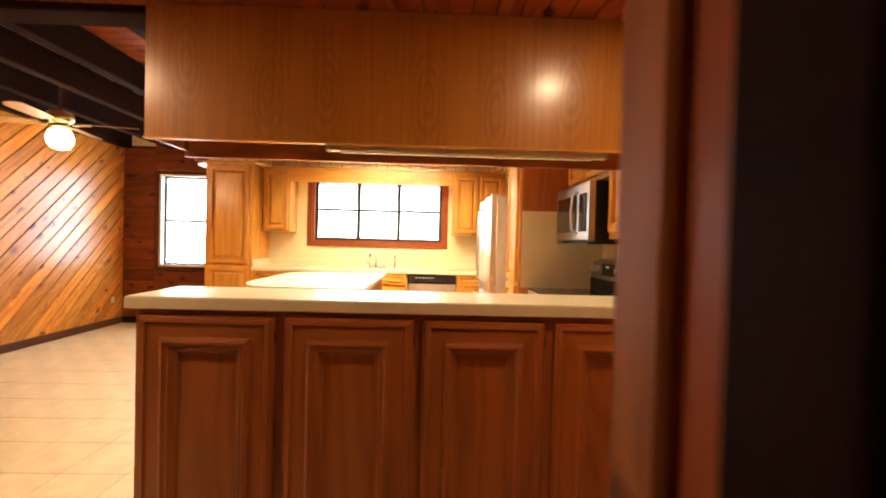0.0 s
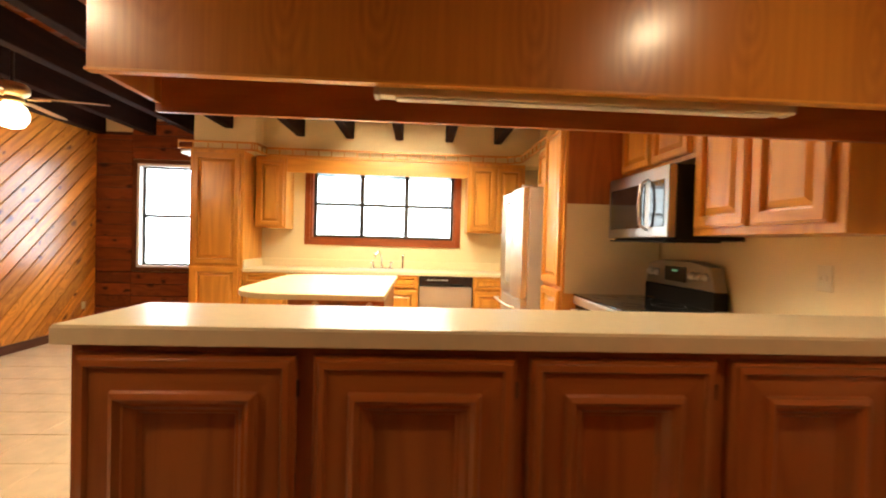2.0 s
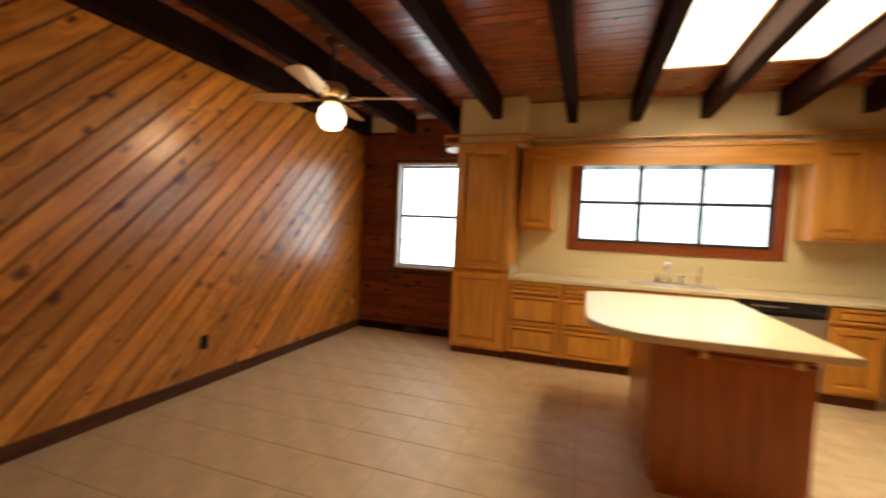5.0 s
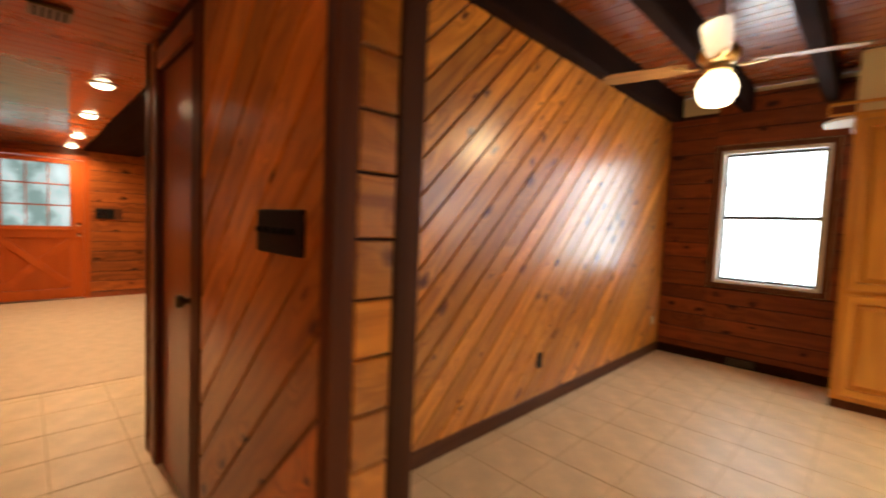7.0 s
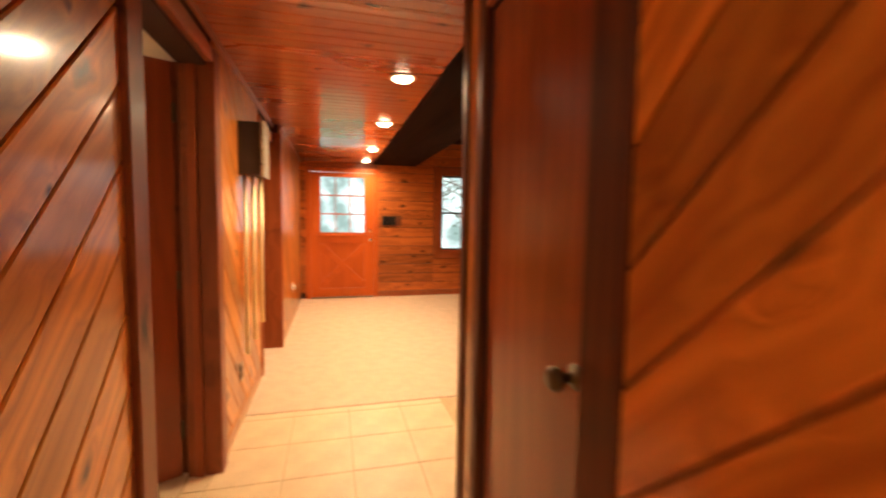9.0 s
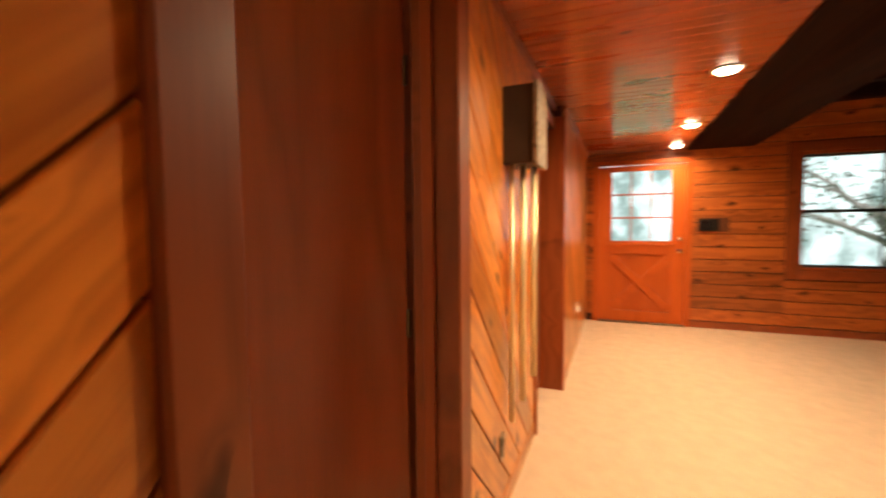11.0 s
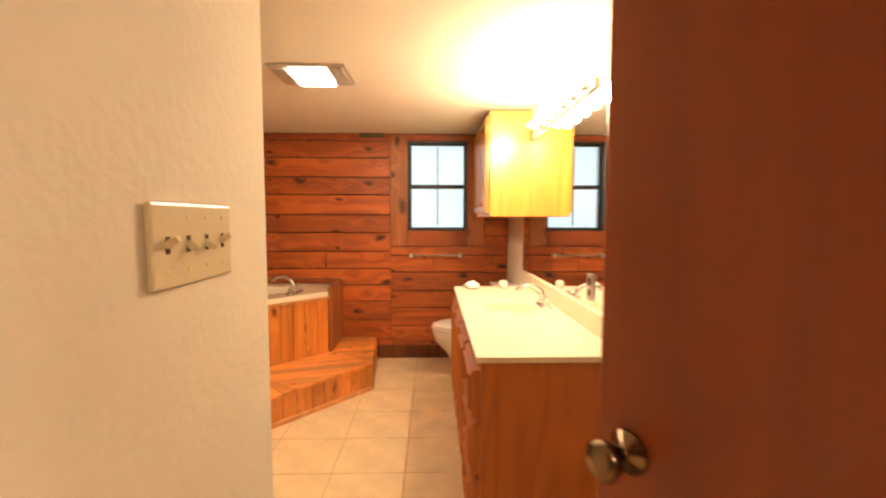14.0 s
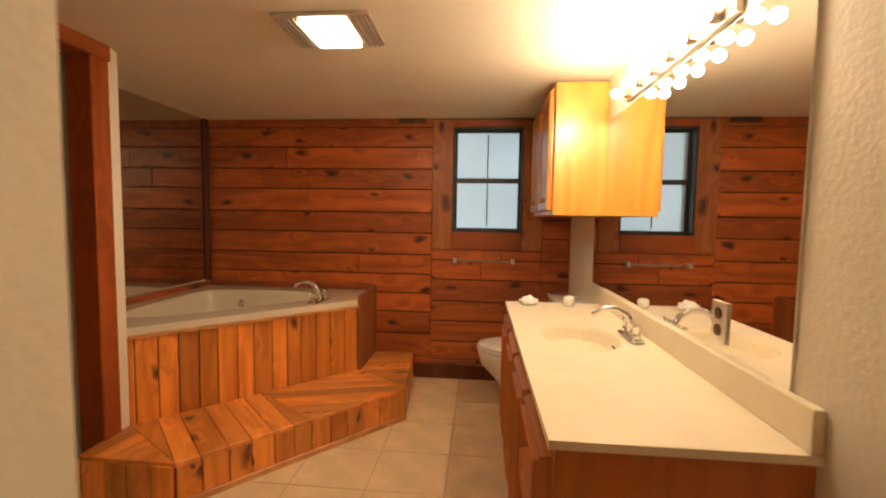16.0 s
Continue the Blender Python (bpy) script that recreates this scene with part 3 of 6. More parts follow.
wall_alcove_e = wall("wall_alcove_east", [(BATHB, -1.84, 0, BATHC)], "x", -3.70, 0.1, "white wall beside the tub", white_wall)
# the dimness inside the closet is put into this wall's dark colour
wall_closet_in = wall("wall_closet_inner", [(-1.79, -0.1, 0, BATHC)], "x", -3.5, 0.1, "closet inner wall with its shade put in as dark colour", dark_post)
wall_bath_b = wall("wall_bath_south", [(-7.0, -6.29, 0, BATHC), (-6.29, -5.745, 0, 1.18), (-6.29, -5.745, 1.995, BATHC), (-5.745, -3.6, 0, BATHC)], "y", BATHB - 0.016, -0.2, "bathroom wall of dark horizontal pine boards")
wall_bath_w = wall("wall_bath_west", [(BATHB, HALLS - 0.14, 0, BATHC)], "x", BATHW, -0.12, "beige bathroom wall behind the vanity", white_wall)

# ---- ceilings ----
def plank_ceiling(name, x0, x1, y0, y1, z, along, pitch, material, label):
    bm = bmesh.new()
    box(x0, y0, z + 0.02, x1, y1, z + 0.06, bm=bm)
    a, b = (y0, y1) if along == "x" else (x0, x1)
    k = a
    while k < b:
        e = min(k + pitch, b)
        if along == "x":
            box(x0, k + 0.002, z, x1, e - 0.002, z + 0.018, 0.003, bm=bm)
        else:
            box(k + 0.002, y0, z, e - 0.002, y1, z + 0.018, 0.003, bm=bm)
        k += pitch
    return tagged(part(name, bm, material), label, "ceiling", kind="structure")


plank_ceiling("ceiling_low", FRONT, EAST, -1.2, HALLN + 0.13, LOW, "y", 0.095, ceiling_board, "glossy red-brown plank ceiling of the hall")
plank_ceiling("ceiling_kitchen", DIAG - 0.1, EAST, HALLN + 0.1, FAR, HIGH, "x", 0.11, ceiling_board_x, "red-brown plank ceiling above dark beams")
plank_ceiling("ceiling_living", FRONT, BLOCK0, HALLN + 0.1, 8.0, HIGH, "x", 0.13, ceiling_board_x, "red-brown plank ceiling of the living room")
tagged(part("ceiling_bathroom", box(-7.0, BATHB - 0.1, BATHC, -3.4, HALLS - 0.14, BATHC + 0.1), bath_ceil), "cream painted bathroom ceiling", "ceiling", kind="structure")

# ---- beams ----
BEAMS = (-4.72, -4.08, -3.46, -2.87, -2.10, -1.48, -0.85, -0.21, 0.42, 1.05)
for bx in BEAMS:
    end = 6.30 if bx > -2.6 else 6.02
    if bx < -3.3:
        end = FAR
    tagged(part("ceiling_beam", box(bx - 0.05, HALLN + 0.13, 2.57, bx + 0.05, end, HIGH + 0.002, 0.006), beam_wood), "dark brown stained wooden ceiling beam", "beam", "kitchen beams")
tagged(part("ceiling_beam", box(DIAG + 0.002, HALLN + 0.24, 2.56, DIAG + 0.11, FAR - 0.02, 2.79, 0.006), beam_wood), "dark beam along the top of the diagonal boards", "beam", "kitchen beams")
tagged(part("girder", box(BLOCK1 + 0.02, HALLN + 0.0, LOW - 0.03, EAST, HALLN + 0.13, HIGH, 0.006), beam_wood_x), "dark wooden girder where the low ceiling ends", "beam")
tagged(part("girder", box(FRONT, HALLN + 0.13, LOW - 0.02, BLOCK0, HALLN + 0.83, 2.56, 0.006), beam_wood_x), "broad dark wooden girder along the hall ceiling", "beam")
for k in range(8):
    lx = FRONT + 0.4 + k * 0.66
    tagged(part("ceiling_beam", box(lx - 0.05, HALLN + 0.83, 2.52, lx + 0.05, 7.99, HIGH + 0.002, 0.006), beam_wood), "dark wooden beam of the living room ceiling", "beam", "living room beams")


# ---- joinery ----
PROFILE = ((0, 0), (0, 0.014), (0.005, 0.021), (0.011, 0.021), (0.014, 0.029), (0.028, 0.031), (0.034, 0.022), (0.084, 0.023),
           (0.088, 0.036), (0.100, 0.041), (0.112, 0.031), (0.118, 0.032), (0.134, 0.010), (0.139, 0.010), (0.145, 0.003))
# kitchen doors: a lipped edge, a flat frame, a groove and a raised field
FIELD = ((0, 0), (0, 0.016), (0.005, 0.024), (0.014, 0.024), (0.017, 0.030), (0.078, 0.030), (0.083, 0.022), (0.086, 0.004), (0.096, 0.002), (0.100, 0.006), (0.138, 0.022), (0.144, 0.022))


def framed(w, h, s=1.0, profile=PROFILE):
    """A moulded frame, front towards -y, and the size of the panel that it holds. Rails take the second material."""
    bm = bmesh.new()
    loops = []
    for inset, out in profile:
        i = inset * s
        loops.append([bm.verts.new(c) for c in ((i, -out, i), (w - i, -out, i), (w - i, -out, h - i), (i, -out, h - i))])
    for a, b in zip(loops, loops[1:]):
        for k in range(4):
            f = bm.faces.new((a[k], a[(k + 1) % 4], b[(k + 1) % 4], b[k]))
            f.material_index = 1 if k in (0, 2) else 0
    bm.faces.new(loops[0][::-1])
    i, out = profile[-1][0] * s, profile[-1][1]
    panel = box(i - 0.002, -out - 0.001, i - 0.002, w - i + 0.002, -0.001, h - i + 0.002)
    bmesh.ops.recalc_face_normals(bm, faces=bm.faces[:])
    return bm, panel


def door_front(parent, x, z, w, h, v, r, s=1.0, name="door", hinge=0, y=0.0):
    bm, panel = framed(w, h, s, PROFILE if v in (bar_v, van_v) else FIELD)
    d = part(name, bm, [v, r], parent)
    d.location = (x, y, z)
    part("panel", panel, v, d)
    if hinge:
        hx = 0.002 if hinge < 0 else w - 0.002
        for hz in (0.08, h - 0.08):
            part("hinge", lathe([(0.003, -0.02), (0.004, -0.016), (0.004, 0.016), (0.003, 0.02)], (hx + 0.006, -0.012, hz), seg=8), bronze, d, "small aged bronze hinge")
    return d


def cabinet(name, label, at, rz, w, depth, z0, z1, fronts, v, r, group="", toe=0.0, s=1.0, hollow=False):
    """A cabinet whose front looks along -y of its own axes; fronts: (x, z, width, height, kind)."""
    c = thing(name, label, "cabinet", (at[0], at[1], 0), group, rz=rz)
    if hollow:
        for q in ((0, 0, z0 + toe, 0.02, depth, z1), (w - 0.02, 0, z0 + toe, w, depth, z1)):
            part("side_panel", box(*q), [v], c)
        part("front_panel", box(0.02, 0, z0 + toe, w - 0.02, 0.02, z1), [v], c)
        bm = box(0.02, 0.02, z0 + toe, w - 0.02, depth, z0 + toe + 0.02)
    else:
        bm = box(0, 0, z0 + toe, w, depth, z1, 0.002)
    if toe:
        part("toe_board", box(0.002, 0.045, z0, w - 0.002, depth - 0.01, z0 + toe - 0.0005), post_wood if v is oak_v else [v], c, "dark toe board")
    part("bottom_panel" if hollow else "body", bm, [v], c)
    for fx, fz, fw, fh, kind in fronts:
        door_front(c, fx, fz, fw, fh, v, r, s * (0.45 if kind == "drawer" else 1.0), kind)
    return c


# breakfast bar, front towards the entry
bar = thing("bar_cabinet", "red-brown oak bar cabinet with framed panel doors", "cabinet", (-1.352, 1.815, 0))
part("body", box(0, 0, 0.0, 2.65, 0.305, 1.03, 0.002), [bar_v], bar)
for dx0, dx1 in ((0.021, 0.522), (0.562, 1.047), (1.082, 1.55), (1.588, 2.03), (2.06, 2.54)):
    door_front(bar, dx0, 0.10, dx1 - dx0, 0.912, bar_v, bar_h, 1.0, hinge=1)
bartop = thing("worktop", "cream laminate bar top with a square edge", "counter", (0, 0, 1.031))
part("top", box(-1.375, 1.785, 0.0, EAST - 0.002, 2.135, 0.048, 0.006, seg=2), laminate, bartop)
part("edge_band", box(-1.3745, 1.7815, 0.003, EAST - 0.002, 1.7848, 0.042, 0.001), laminate, bartop)

# box above the bar, open below, with a tube lamp inside its front edge
hood = thing("bar_soffit", "varnished plywood box hung above the bar", "soffit", (0, 0, 0))
part("front_board", box(-1.36, 1.858, 1.685, EAST - 0.002, 1.876, LOW - 0.002, 0.001), [ply_front], hood, "glossy veneer with cathedral figure")
part("side_board", box(-1.36, 1.876, 1.685, -1.342, 2.125, LOW + 0.35, 0.001), [ply_v], hood)
part("back_board", box(-1.36, 2.125, 1.66, EAST - 0.002, 2.145, LOW + 0.35, 0.001), [bar_h], hood)
part("edge_strip", box(-1.362, 1.852, 1.678, EAST - 0.002, 1.88, 1.6848, 0.001), [oak_h], hood)
part("inner_top", box(-1.342, 1.876, 1.86, EAST - 0.002, 2.125, 1.875), [bar_h], hood)
strip = thing("strip_lamp", "unlit cream under-cabinet tube lamp above the bar", "lamp", (0, 0, 0))
part("housing", box(-0.66, 1.883, 1.660, 0.44, 1.925, 1.70, 0.006, seg=2), ivory, strip)
part("lens", box(-0.62, 1.89, 1.654, 0.40, 1.92, 1.6595, 0.003), white_plastic, strip)
part("end_cap", box(0.44, 1.881, 1.658, 0.455, 1.927, 1.702, 0.003), steel_side, strip)
part("end_cap", box(-0.675, 1.881, 1.658, -0.66, 1.927, 1.702, 0.003), steel_side, strip)

# far wall of the kitchen
pan = cabinet("pantry_cabinet", "tall honey oak pantry with two framed panel doors", (-3.276, 5.95), 0, 0.62, 0.60, 0, 2.30,
              [(0.035, 0.945, 0.55, 1.315, "door"), (0.035, 0.115, 0.55, 0.80, "door")], oak_v, oak_h, toe=0.08, s=0.78)
cabinet("wall_cabinet", "honey oak wall cabinet beside the kitchen window", (-2.62, 6.22), 0, 0.372, 0.33, 1.40, 2.30,
        [(0.025, 1.425, 0.322, 0.82, "door")], oak_v, oak_h, s=0.68)
cabinet("wall_cabinet", "honey oak wall cabinet with two doors beside the fridge", (0.043, 6.22), 0, 0.737, 0.33, 1.41, 2.30,
        [(0.03, 1.435, 0.325, 0.82, "door"), (0.38, 1.435, 0.325, 0.82, "door")], oak_v, oak_h, s=0.65)
DR = [("drawer", 0.735, 0.122), ("drawer", 0.41, 0.305), ("drawer", 0.105, 0.285)]
for bx in (-2.645, -2.095):
    cabinet("drawer_cabinet", "honey oak base unit with three drawers", (bx, 5.95), 0, 0.545, 0.60, 0, 0.865,
            [(0.02, z, 0.505, h, k) for k, z, h in DR], oak_v, oak_h, "kitchen base units", 0.1, 0.8)
cabinet("sink_cabinet", "honey oak sink base unit with two doors and false drawers", (-1.545, 5.95), 0, 0.985, 0.60, 0, 0.865,
        [(0.02, 0.715, 0.46, 0.135, "drawer"), (0.5, 0.715, 0.46, 0.135, "drawer"), (0.02, 0.125, 0.46, 0.56, "door"), (0.5, 0.125, 0.46, 0.56, "door")],
        oak_v, oak_h, "kitchen base units", 0.1, 0.7)
cabinet("base_cabinet", "narrow honey oak base unit with drawer and door", (0.11, 5.95), 0, 0.40, 0.60, 0, 0.865,
        [(0.02, 0.715, 0.36, 0.135, "drawer"), (0.02, 0.125, 0.36, 0.56, "door")], oak_v, oak_h, "kitchen base units", 0.1, 0.7)
dish = thing("dishwasher", "stainless steel dishwasher with a black control strip", "dishwasher", (-0.555, 5.95, 0))
part("body", box(0.004, 0.0, 0.09, 0.656, 0.58, 0.862), black_matt, dish)
part("door", box(0.01, -0.028, 0.11, 0.65, -0.001, 0.735, 0.008, seg=2), steel, dish)
part("control_panel", box(0.01, -0.026, 0.745, 0.65, -0.001, 0.86, 0.006, seg=2), black_gloss, dish)
part("handle", box(0.12, -0.05, 0.752, 0.54, -0.027, 0.772, 0.006, seg=2), black_matt, dish)
for k in range(6):
    part("button", box(0.10 + k * 0.045, -0.0295, 0.81, 0.13 + k * 0.045, -0.0265, 0.822, 0.001), steel_side, dish)
part("toe_plate", box(0.01, 0.03, 0.0, 0.65, 0.05, 0.085), black_matt, dish)

counter = thing("worktop", "cream laminate worktop with a low splash below the window", "counter", (0, 0, 0.866))
part("top", box(-2.65, 5.915, 0.0, EAST - 0.003, FAR - 0.002, 0.038, 0.005, seg=2), laminate, counter)
part("splash", box(-2.652, FAR - 0.022, 0.0385, EAST - 0.003, FAR - 0.003, 0.14, 0.004), laminate, counter)
part("side_splash", box(-2.654, 5.95, 0.0385, -2.634, FAR - 0.024, 0.14, 0.004), laminate, counter)

sink = thing("kitchen_sink", "stainless double kitchen sink set in the worktop", "sink", (-1.05, 6.22, 0.905))
bm = bmesh.new()
for x0 in (-0.40, 0.02):
    box(x0, -0.2, 0.0, x0 + 0.38, -0.185, 0.008, 0.002, bm=bm)
    box(x0, 0.185, 0.0, x0 + 0.38, 0.2, 0.008, 0.002, bm=bm)
    box(x0, -0.185, 0.0, x0 + 0.015, 0.185, 0.008, 0.002, bm=bm)
    box(x0 + 0.365, -0.185, 0.0, x0 + 0.38, 0.185, 0.008, 0.002, bm=bm)
part("rim", bm, steel, sink)
for x0 in (-0.385, 0.035):
    part("bowl", box(x0, -0.185, 0.0, x0 + 0.35, 0.185, 0.003, 0.001), steel_side, sink)
tap = thing("kitchen_tap", "chrome kitchen tap with a curved spout and side spray", "tap", (-1.05, 6.42, 0.905))
tap.scale = (1.25, 1.25, 1.5)
part("base_plate", box(-0.12, -0.028, 0, 0.12, 0.028, 0.012, 0.006, seg=2), chrome, tap)
part("spout", tube([(0, 0, 0.01), (0, 0, 0.09), (-0.01, -0.02, 0.13), (-0.03, -0.08, 0.15), (-0.05, -0.15, 0.13), (-0.055, -0.165, 0.11)], 0.012), chrome, tap, smooth=True)
for sx in (-0.09, 0.09):
    part("handle", tube([(sx, 0, 0.012), (sx, 0, 0.05), (sx * 1.25, -0.02, 0.06)], [0.014, 0.012, 0.007]), chrome, tap, smooth=True)
part("side_spray", lathe([(0.018, 0.0), (0.012, 0.02), (0.01, 0.09), (0.015, 0.12), (0.008, 0.13)], (0.22, 0, 0), seg=12), chrome, tap, smooth=True)

# cream wall above the cabinets, gallery rail and valance
tagged(part("soffit_wall", box(-3.276, 6.02, 2.302, -2.56, FAR - 0.001, HIGH - 0.001), cream_wall), "cream painted box above the pantry", "soffit", kind="structure")
tagged(part("soffit_wall", box(-2.56, 6.29, 2.302, EAST - 0.001, FAR - 0.001, HIGH - 0.001), cream_wall), "cream painted box above the wall cabinets", "soffit", kind="structure")
tagged(part("soffit_wall", box(0.98, 2.26, 2.302, EAST - 0.001, 6.29, HIGH - 0.001), cream_wall), "cream painted box above the side cabinets", "soffit", kind="structure")
val = thing("valance", "honey oak valance board above the kitchen window", "valance", (0, 0, 0))
part("board", box(-2.245, 6.225, 2.105, 0.04, 6.245, 2.284, 0.003), oak_h, val)
part("moulding", box(-2.245, 6.205, 2.285, 0.04, 6.248, 2.302, 0.004), oak_h, val)
part("shelf_top", box(-2.245, 6.249, 2.285, 0.04, FAR - 0.09, 2.301), oak_h, val)


def gallery(path, label):
    """A low rail of turned spindles along a shelf edge."""
    g = thing("gallery_rail", label, "rail", (0, 0, 0))
    for (xa, ya), (xb, yb) in zip(path, path[1:]):
        a, b = Vector((xa, ya, 0)), Vector((xb, yb, 0))
        n = max(2, round((b - a).length / 0.16))
        d = (b - a).normalized()
        s = Vector((-d.y, d.x, 0)) * 0.012
        for z, t in ((2.303, 0.018), (2.385, 0.022)):
            part("rail", prism([((a + s).x, (a + s).y), ((b + s).x, (b + s).y), ((b - s).x, (b - s).y), ((a - s).x, (a - s).y)], z, z + t, 0.003), oak_h if abs(d.x) > 0.5 else oak_y, g)
        for k in range(n + 1):
            p = a + (b - a) * (k / n)
            part("spindle", lathe([(0.006, 2.321), (0.009, 2.335), (0.005, 2.352), (0.009, 2.37), (0.006, 2.385)], (p.x, p.y, 0), seg=8), oak_v, g)


gallery([(-3.43, 5.97), (-2.58, 5.97), (-2.53, 6.0), (-2.50, 6.23), (0.55, 6.23), (0.70, 6.10), (0.72, 4.46)], "small oak gallery rail with spindles on top of the cabinets")
corner_shelf = thing("corner_shelf", "small rounded white shelf at the pantry's end", "shelf", (-3.279, 6.1, 2.27))
part("board", prism([(0, -0.15)] + [(-0.19 * math.sin(a), 0.05 - 0.2 * math.cos(a)) for a in [k * math.pi / 16 for k in range(1, 9)]] + [(-0.19, 0.2), (0, 0.2)], 0.0, 0.022, 0.004), white_plastic, corner_shelf)
part("bracket", prism([(0, 0), (-0.02, 0), (-0.02, 0.15), (0, 0.15)], -0.06, 0.0, 0.002), white_plastic, corner_shelf)

# east side: tall cabinet, fridge, cooker
tall = cabinet("tall_cabinet", "tall honey oak cabinet with framed doors beside the cooker", (0.535, 4.45), -90, 0.49, 0.755, 0, 2.30,
               [(0.025, 0.97, 0.435, 1.27, "door"), (0.025, 0.115, 0.435, 0.82, "door")], oak_v, oak_h, toe=0.08, s=0.72)
part("side_panel", box(0.4905, 0.022, 1.605, 0.494, 0.752, 2.295), bar_v, tall, "red-brown veneered upper side")
part("side_splash", box(0.4905, 0.022, 0.92, 0.4935, 0.752, 1.604), cream_wall, tall, "cream painted lower side")
cap = thing("cornice", "honey oak cornice on top of the tall cabinet", "cornice", (0, 0, 2.302))
part("board", prism([(0.47, 3.92), (1.29, 3.92), (1.29, 4.47), (0.47, 4.47)], 0.0, 0.05, 0.015), oak_h, cap)
cabinet("fridge_cabinet", "honey oak wall cabinet above the fridge", (0.75, 5.42), -90, 0.95, 0.54, 1.86, 2.30,
        [(0.03, 1.89, 0.43, 0.38, "door"), (0.49, 1.89, 0.43, 0.38, "door")], oak_v, oak_h, s=0.6)
fridge = thing("fridge", "stainless steel french-door fridge with a freezer drawer below", "fridge", (0.355, 5.47, 0), rz=-90)
part("body", box(0.0, 0.06, 0.02, 0.93, 0.80, 1.80, 0.01, seg=2), steel_side, fridge)


def bowed(w, h, bow=0.035, base=0.05, seg=8):
    pts = [(0, 0.0)] + [(w * k / seg, -base - bow * math.sin(math.pi * k / seg)) for k in range(seg + 1)] + [(w, 0.0)]
    bm = prism(pts, 0, h)
    bmesh.ops.bevel(bm, geom=[e for e in bm.edges if abs(e.verts[0].co.z - e.verts[1].co.z) < 1e-6], offset=0.008, segments=2, affect="EDGES")
    return bm


for dx in (0.004, 0.468):
    d = part("door", bowed(0.458, 1.005), steel, fridge)
    d.location = (dx, 0.058, 0.79)
    hx = 0.41 if dx < 0.1 else 0.05
    part("handle", tube([(hx, -0.08, 0.10), (hx, -0.125, 0.13), (hx, -0.13, 0.5), (hx, -0.125, 0.87), (hx, -0.08, 0.90)], 0.011), steel, d, smooth=True)
d = part("freezer_drawer", bowed(0.922, 0.68), steel, fridge)
d.location = (0.004, 0.058, 0.10)
part("handle", tube([(0.10, -0.09, 0.60), (0.13, -0.14, 0.605), (0.46, -0.15, 0.605), (0.80, -0.14, 0.605), (0.83, -0.09, 0.60)], 0.011), steel, d, smooth=True)
for hx in (0.03, 0.90):
    part("hinge_cap", box(hx - 0.03, 0.0, 1.80, hx + 0.03, 0.09, 1.818, 0.004), steel_side, fridge)

mid_steel = plain("brushed_steel_front", (0.42, 0.39, 0.35), 0.3, 1.0, var=0.06, scale=3)
burner_grey = plain("burner_mark_grey", (0.05, 0.05, 0.05), 0.3, var=0.1)
cooker = thing("cooker", "black electric cooker with a steel back panel", "cooker", (0.66, 3.955, 0), rz=-90)
part("body", box(0.0, 0.02, 0.02, 0.76, 0.62, 0.905, 0.004), black_matt, cooker)
part("cooktop", box(-0.003, -0.03, 0.906, 0.763, 0.53, 0.92, 0.005, seg=2), black_gloss, cooker)
part("oven_door", box(0.01, -0.02, 0.24, 0.75, 0.018, 0.84, 0.008, seg=2), black_gloss, cooker)
part("front_trim", box(0.0, -0.034, 0.845, 0.76, 0.018, 0.903, 0.008, seg=2), steel, cooker)
part("handle", tube([(0.06, -0.02, 0.80), (0.07, -0.065, 0.80), (0.69, -0.065, 0.80), (0.70, -0.02, 0.80)], 0.012), steel, cooker, smooth=True)
part("drawer", box(0.01, -0.018, 0.06, 0.75, 0.018, 0.225, 0.006), steel, cooker)
part("back_guard", prism([(0, 0.53), (0.76, 0.53), (0.76, 0.62), (0, 0.62)], 0.921, 1.03, 0.004), black_matt, cooker)
guard = prism([(0.0, 1.03), (0.04, 1.175), (0.2, 1.205), (0.56, 1.205), (0.72, 1.175), (0.76, 1.03)], 0, 0.085, 0.006)
g = part("control_panel", guard, mid_steel, cooker)
g.matrix_basis = Matrix.Translation((0, 0.615, 0)) @ Matrix.Rotation(radians(90), 4, "X")
part("display", box(0.26, 0.522, 1.065, 0.50, 0.529, 1.165, 0.003), black_gloss, cooker)
part("clock", box(0.35, 0.5185, 1.13, 0.41, 0.5215, 1.145), plain("clock_digits", (0.15, 0.5, 0.28), 0.5, emit=0.35), cooker, "green glowing clock digits")
for kx in (0.08, 0.16, 0.56, 0.62, 0.68):
    part("knob", lathe([(0.026, 0.0), (0.026, -0.012), (0.02, -0.02), (0.018, -0.03)], (kx, 0.53, 1.115), axis="Y", seg=14), steel, cooker, smooth=True)
for ex, ey, er in ((0.2, 0.13, 0.1), (0.56, 0.13, 0.08), (0.2, 0.38, 0.08), (0.56, 0.38, 0.1)):
    part("burner_ring", lathe([(er, 0.9195), (er, 0.921), (er - 0.004, 0.9212), (er - 0.004, 0.9195)], (ex, ey, 0), seg=28), burner_grey, cooker)

micro = thing("microwave", "stainless over-the-range microwave with a black window", "microwave", (0.87, 3.86, 1.335), rz=-90)
part("body", box(0, 0.02, 0, 0.755, 0.428, 0.43, 0.004), black_matt, micro)
part("door", box(0.0, -0.03, 0.012, 0.755, 0.018, 0.43, 0.008, seg=2), mid_steel, micro)
part("window", box(0.04, -0.0345, 0.075, 0.50, -0.0305, 0.35, 0.003), black_gloss, micro)
part("control_panel", box(0.56, -0.0345, 0.075, 0.715, -0.0305, 0.35, 0.003), black_gloss, micro)
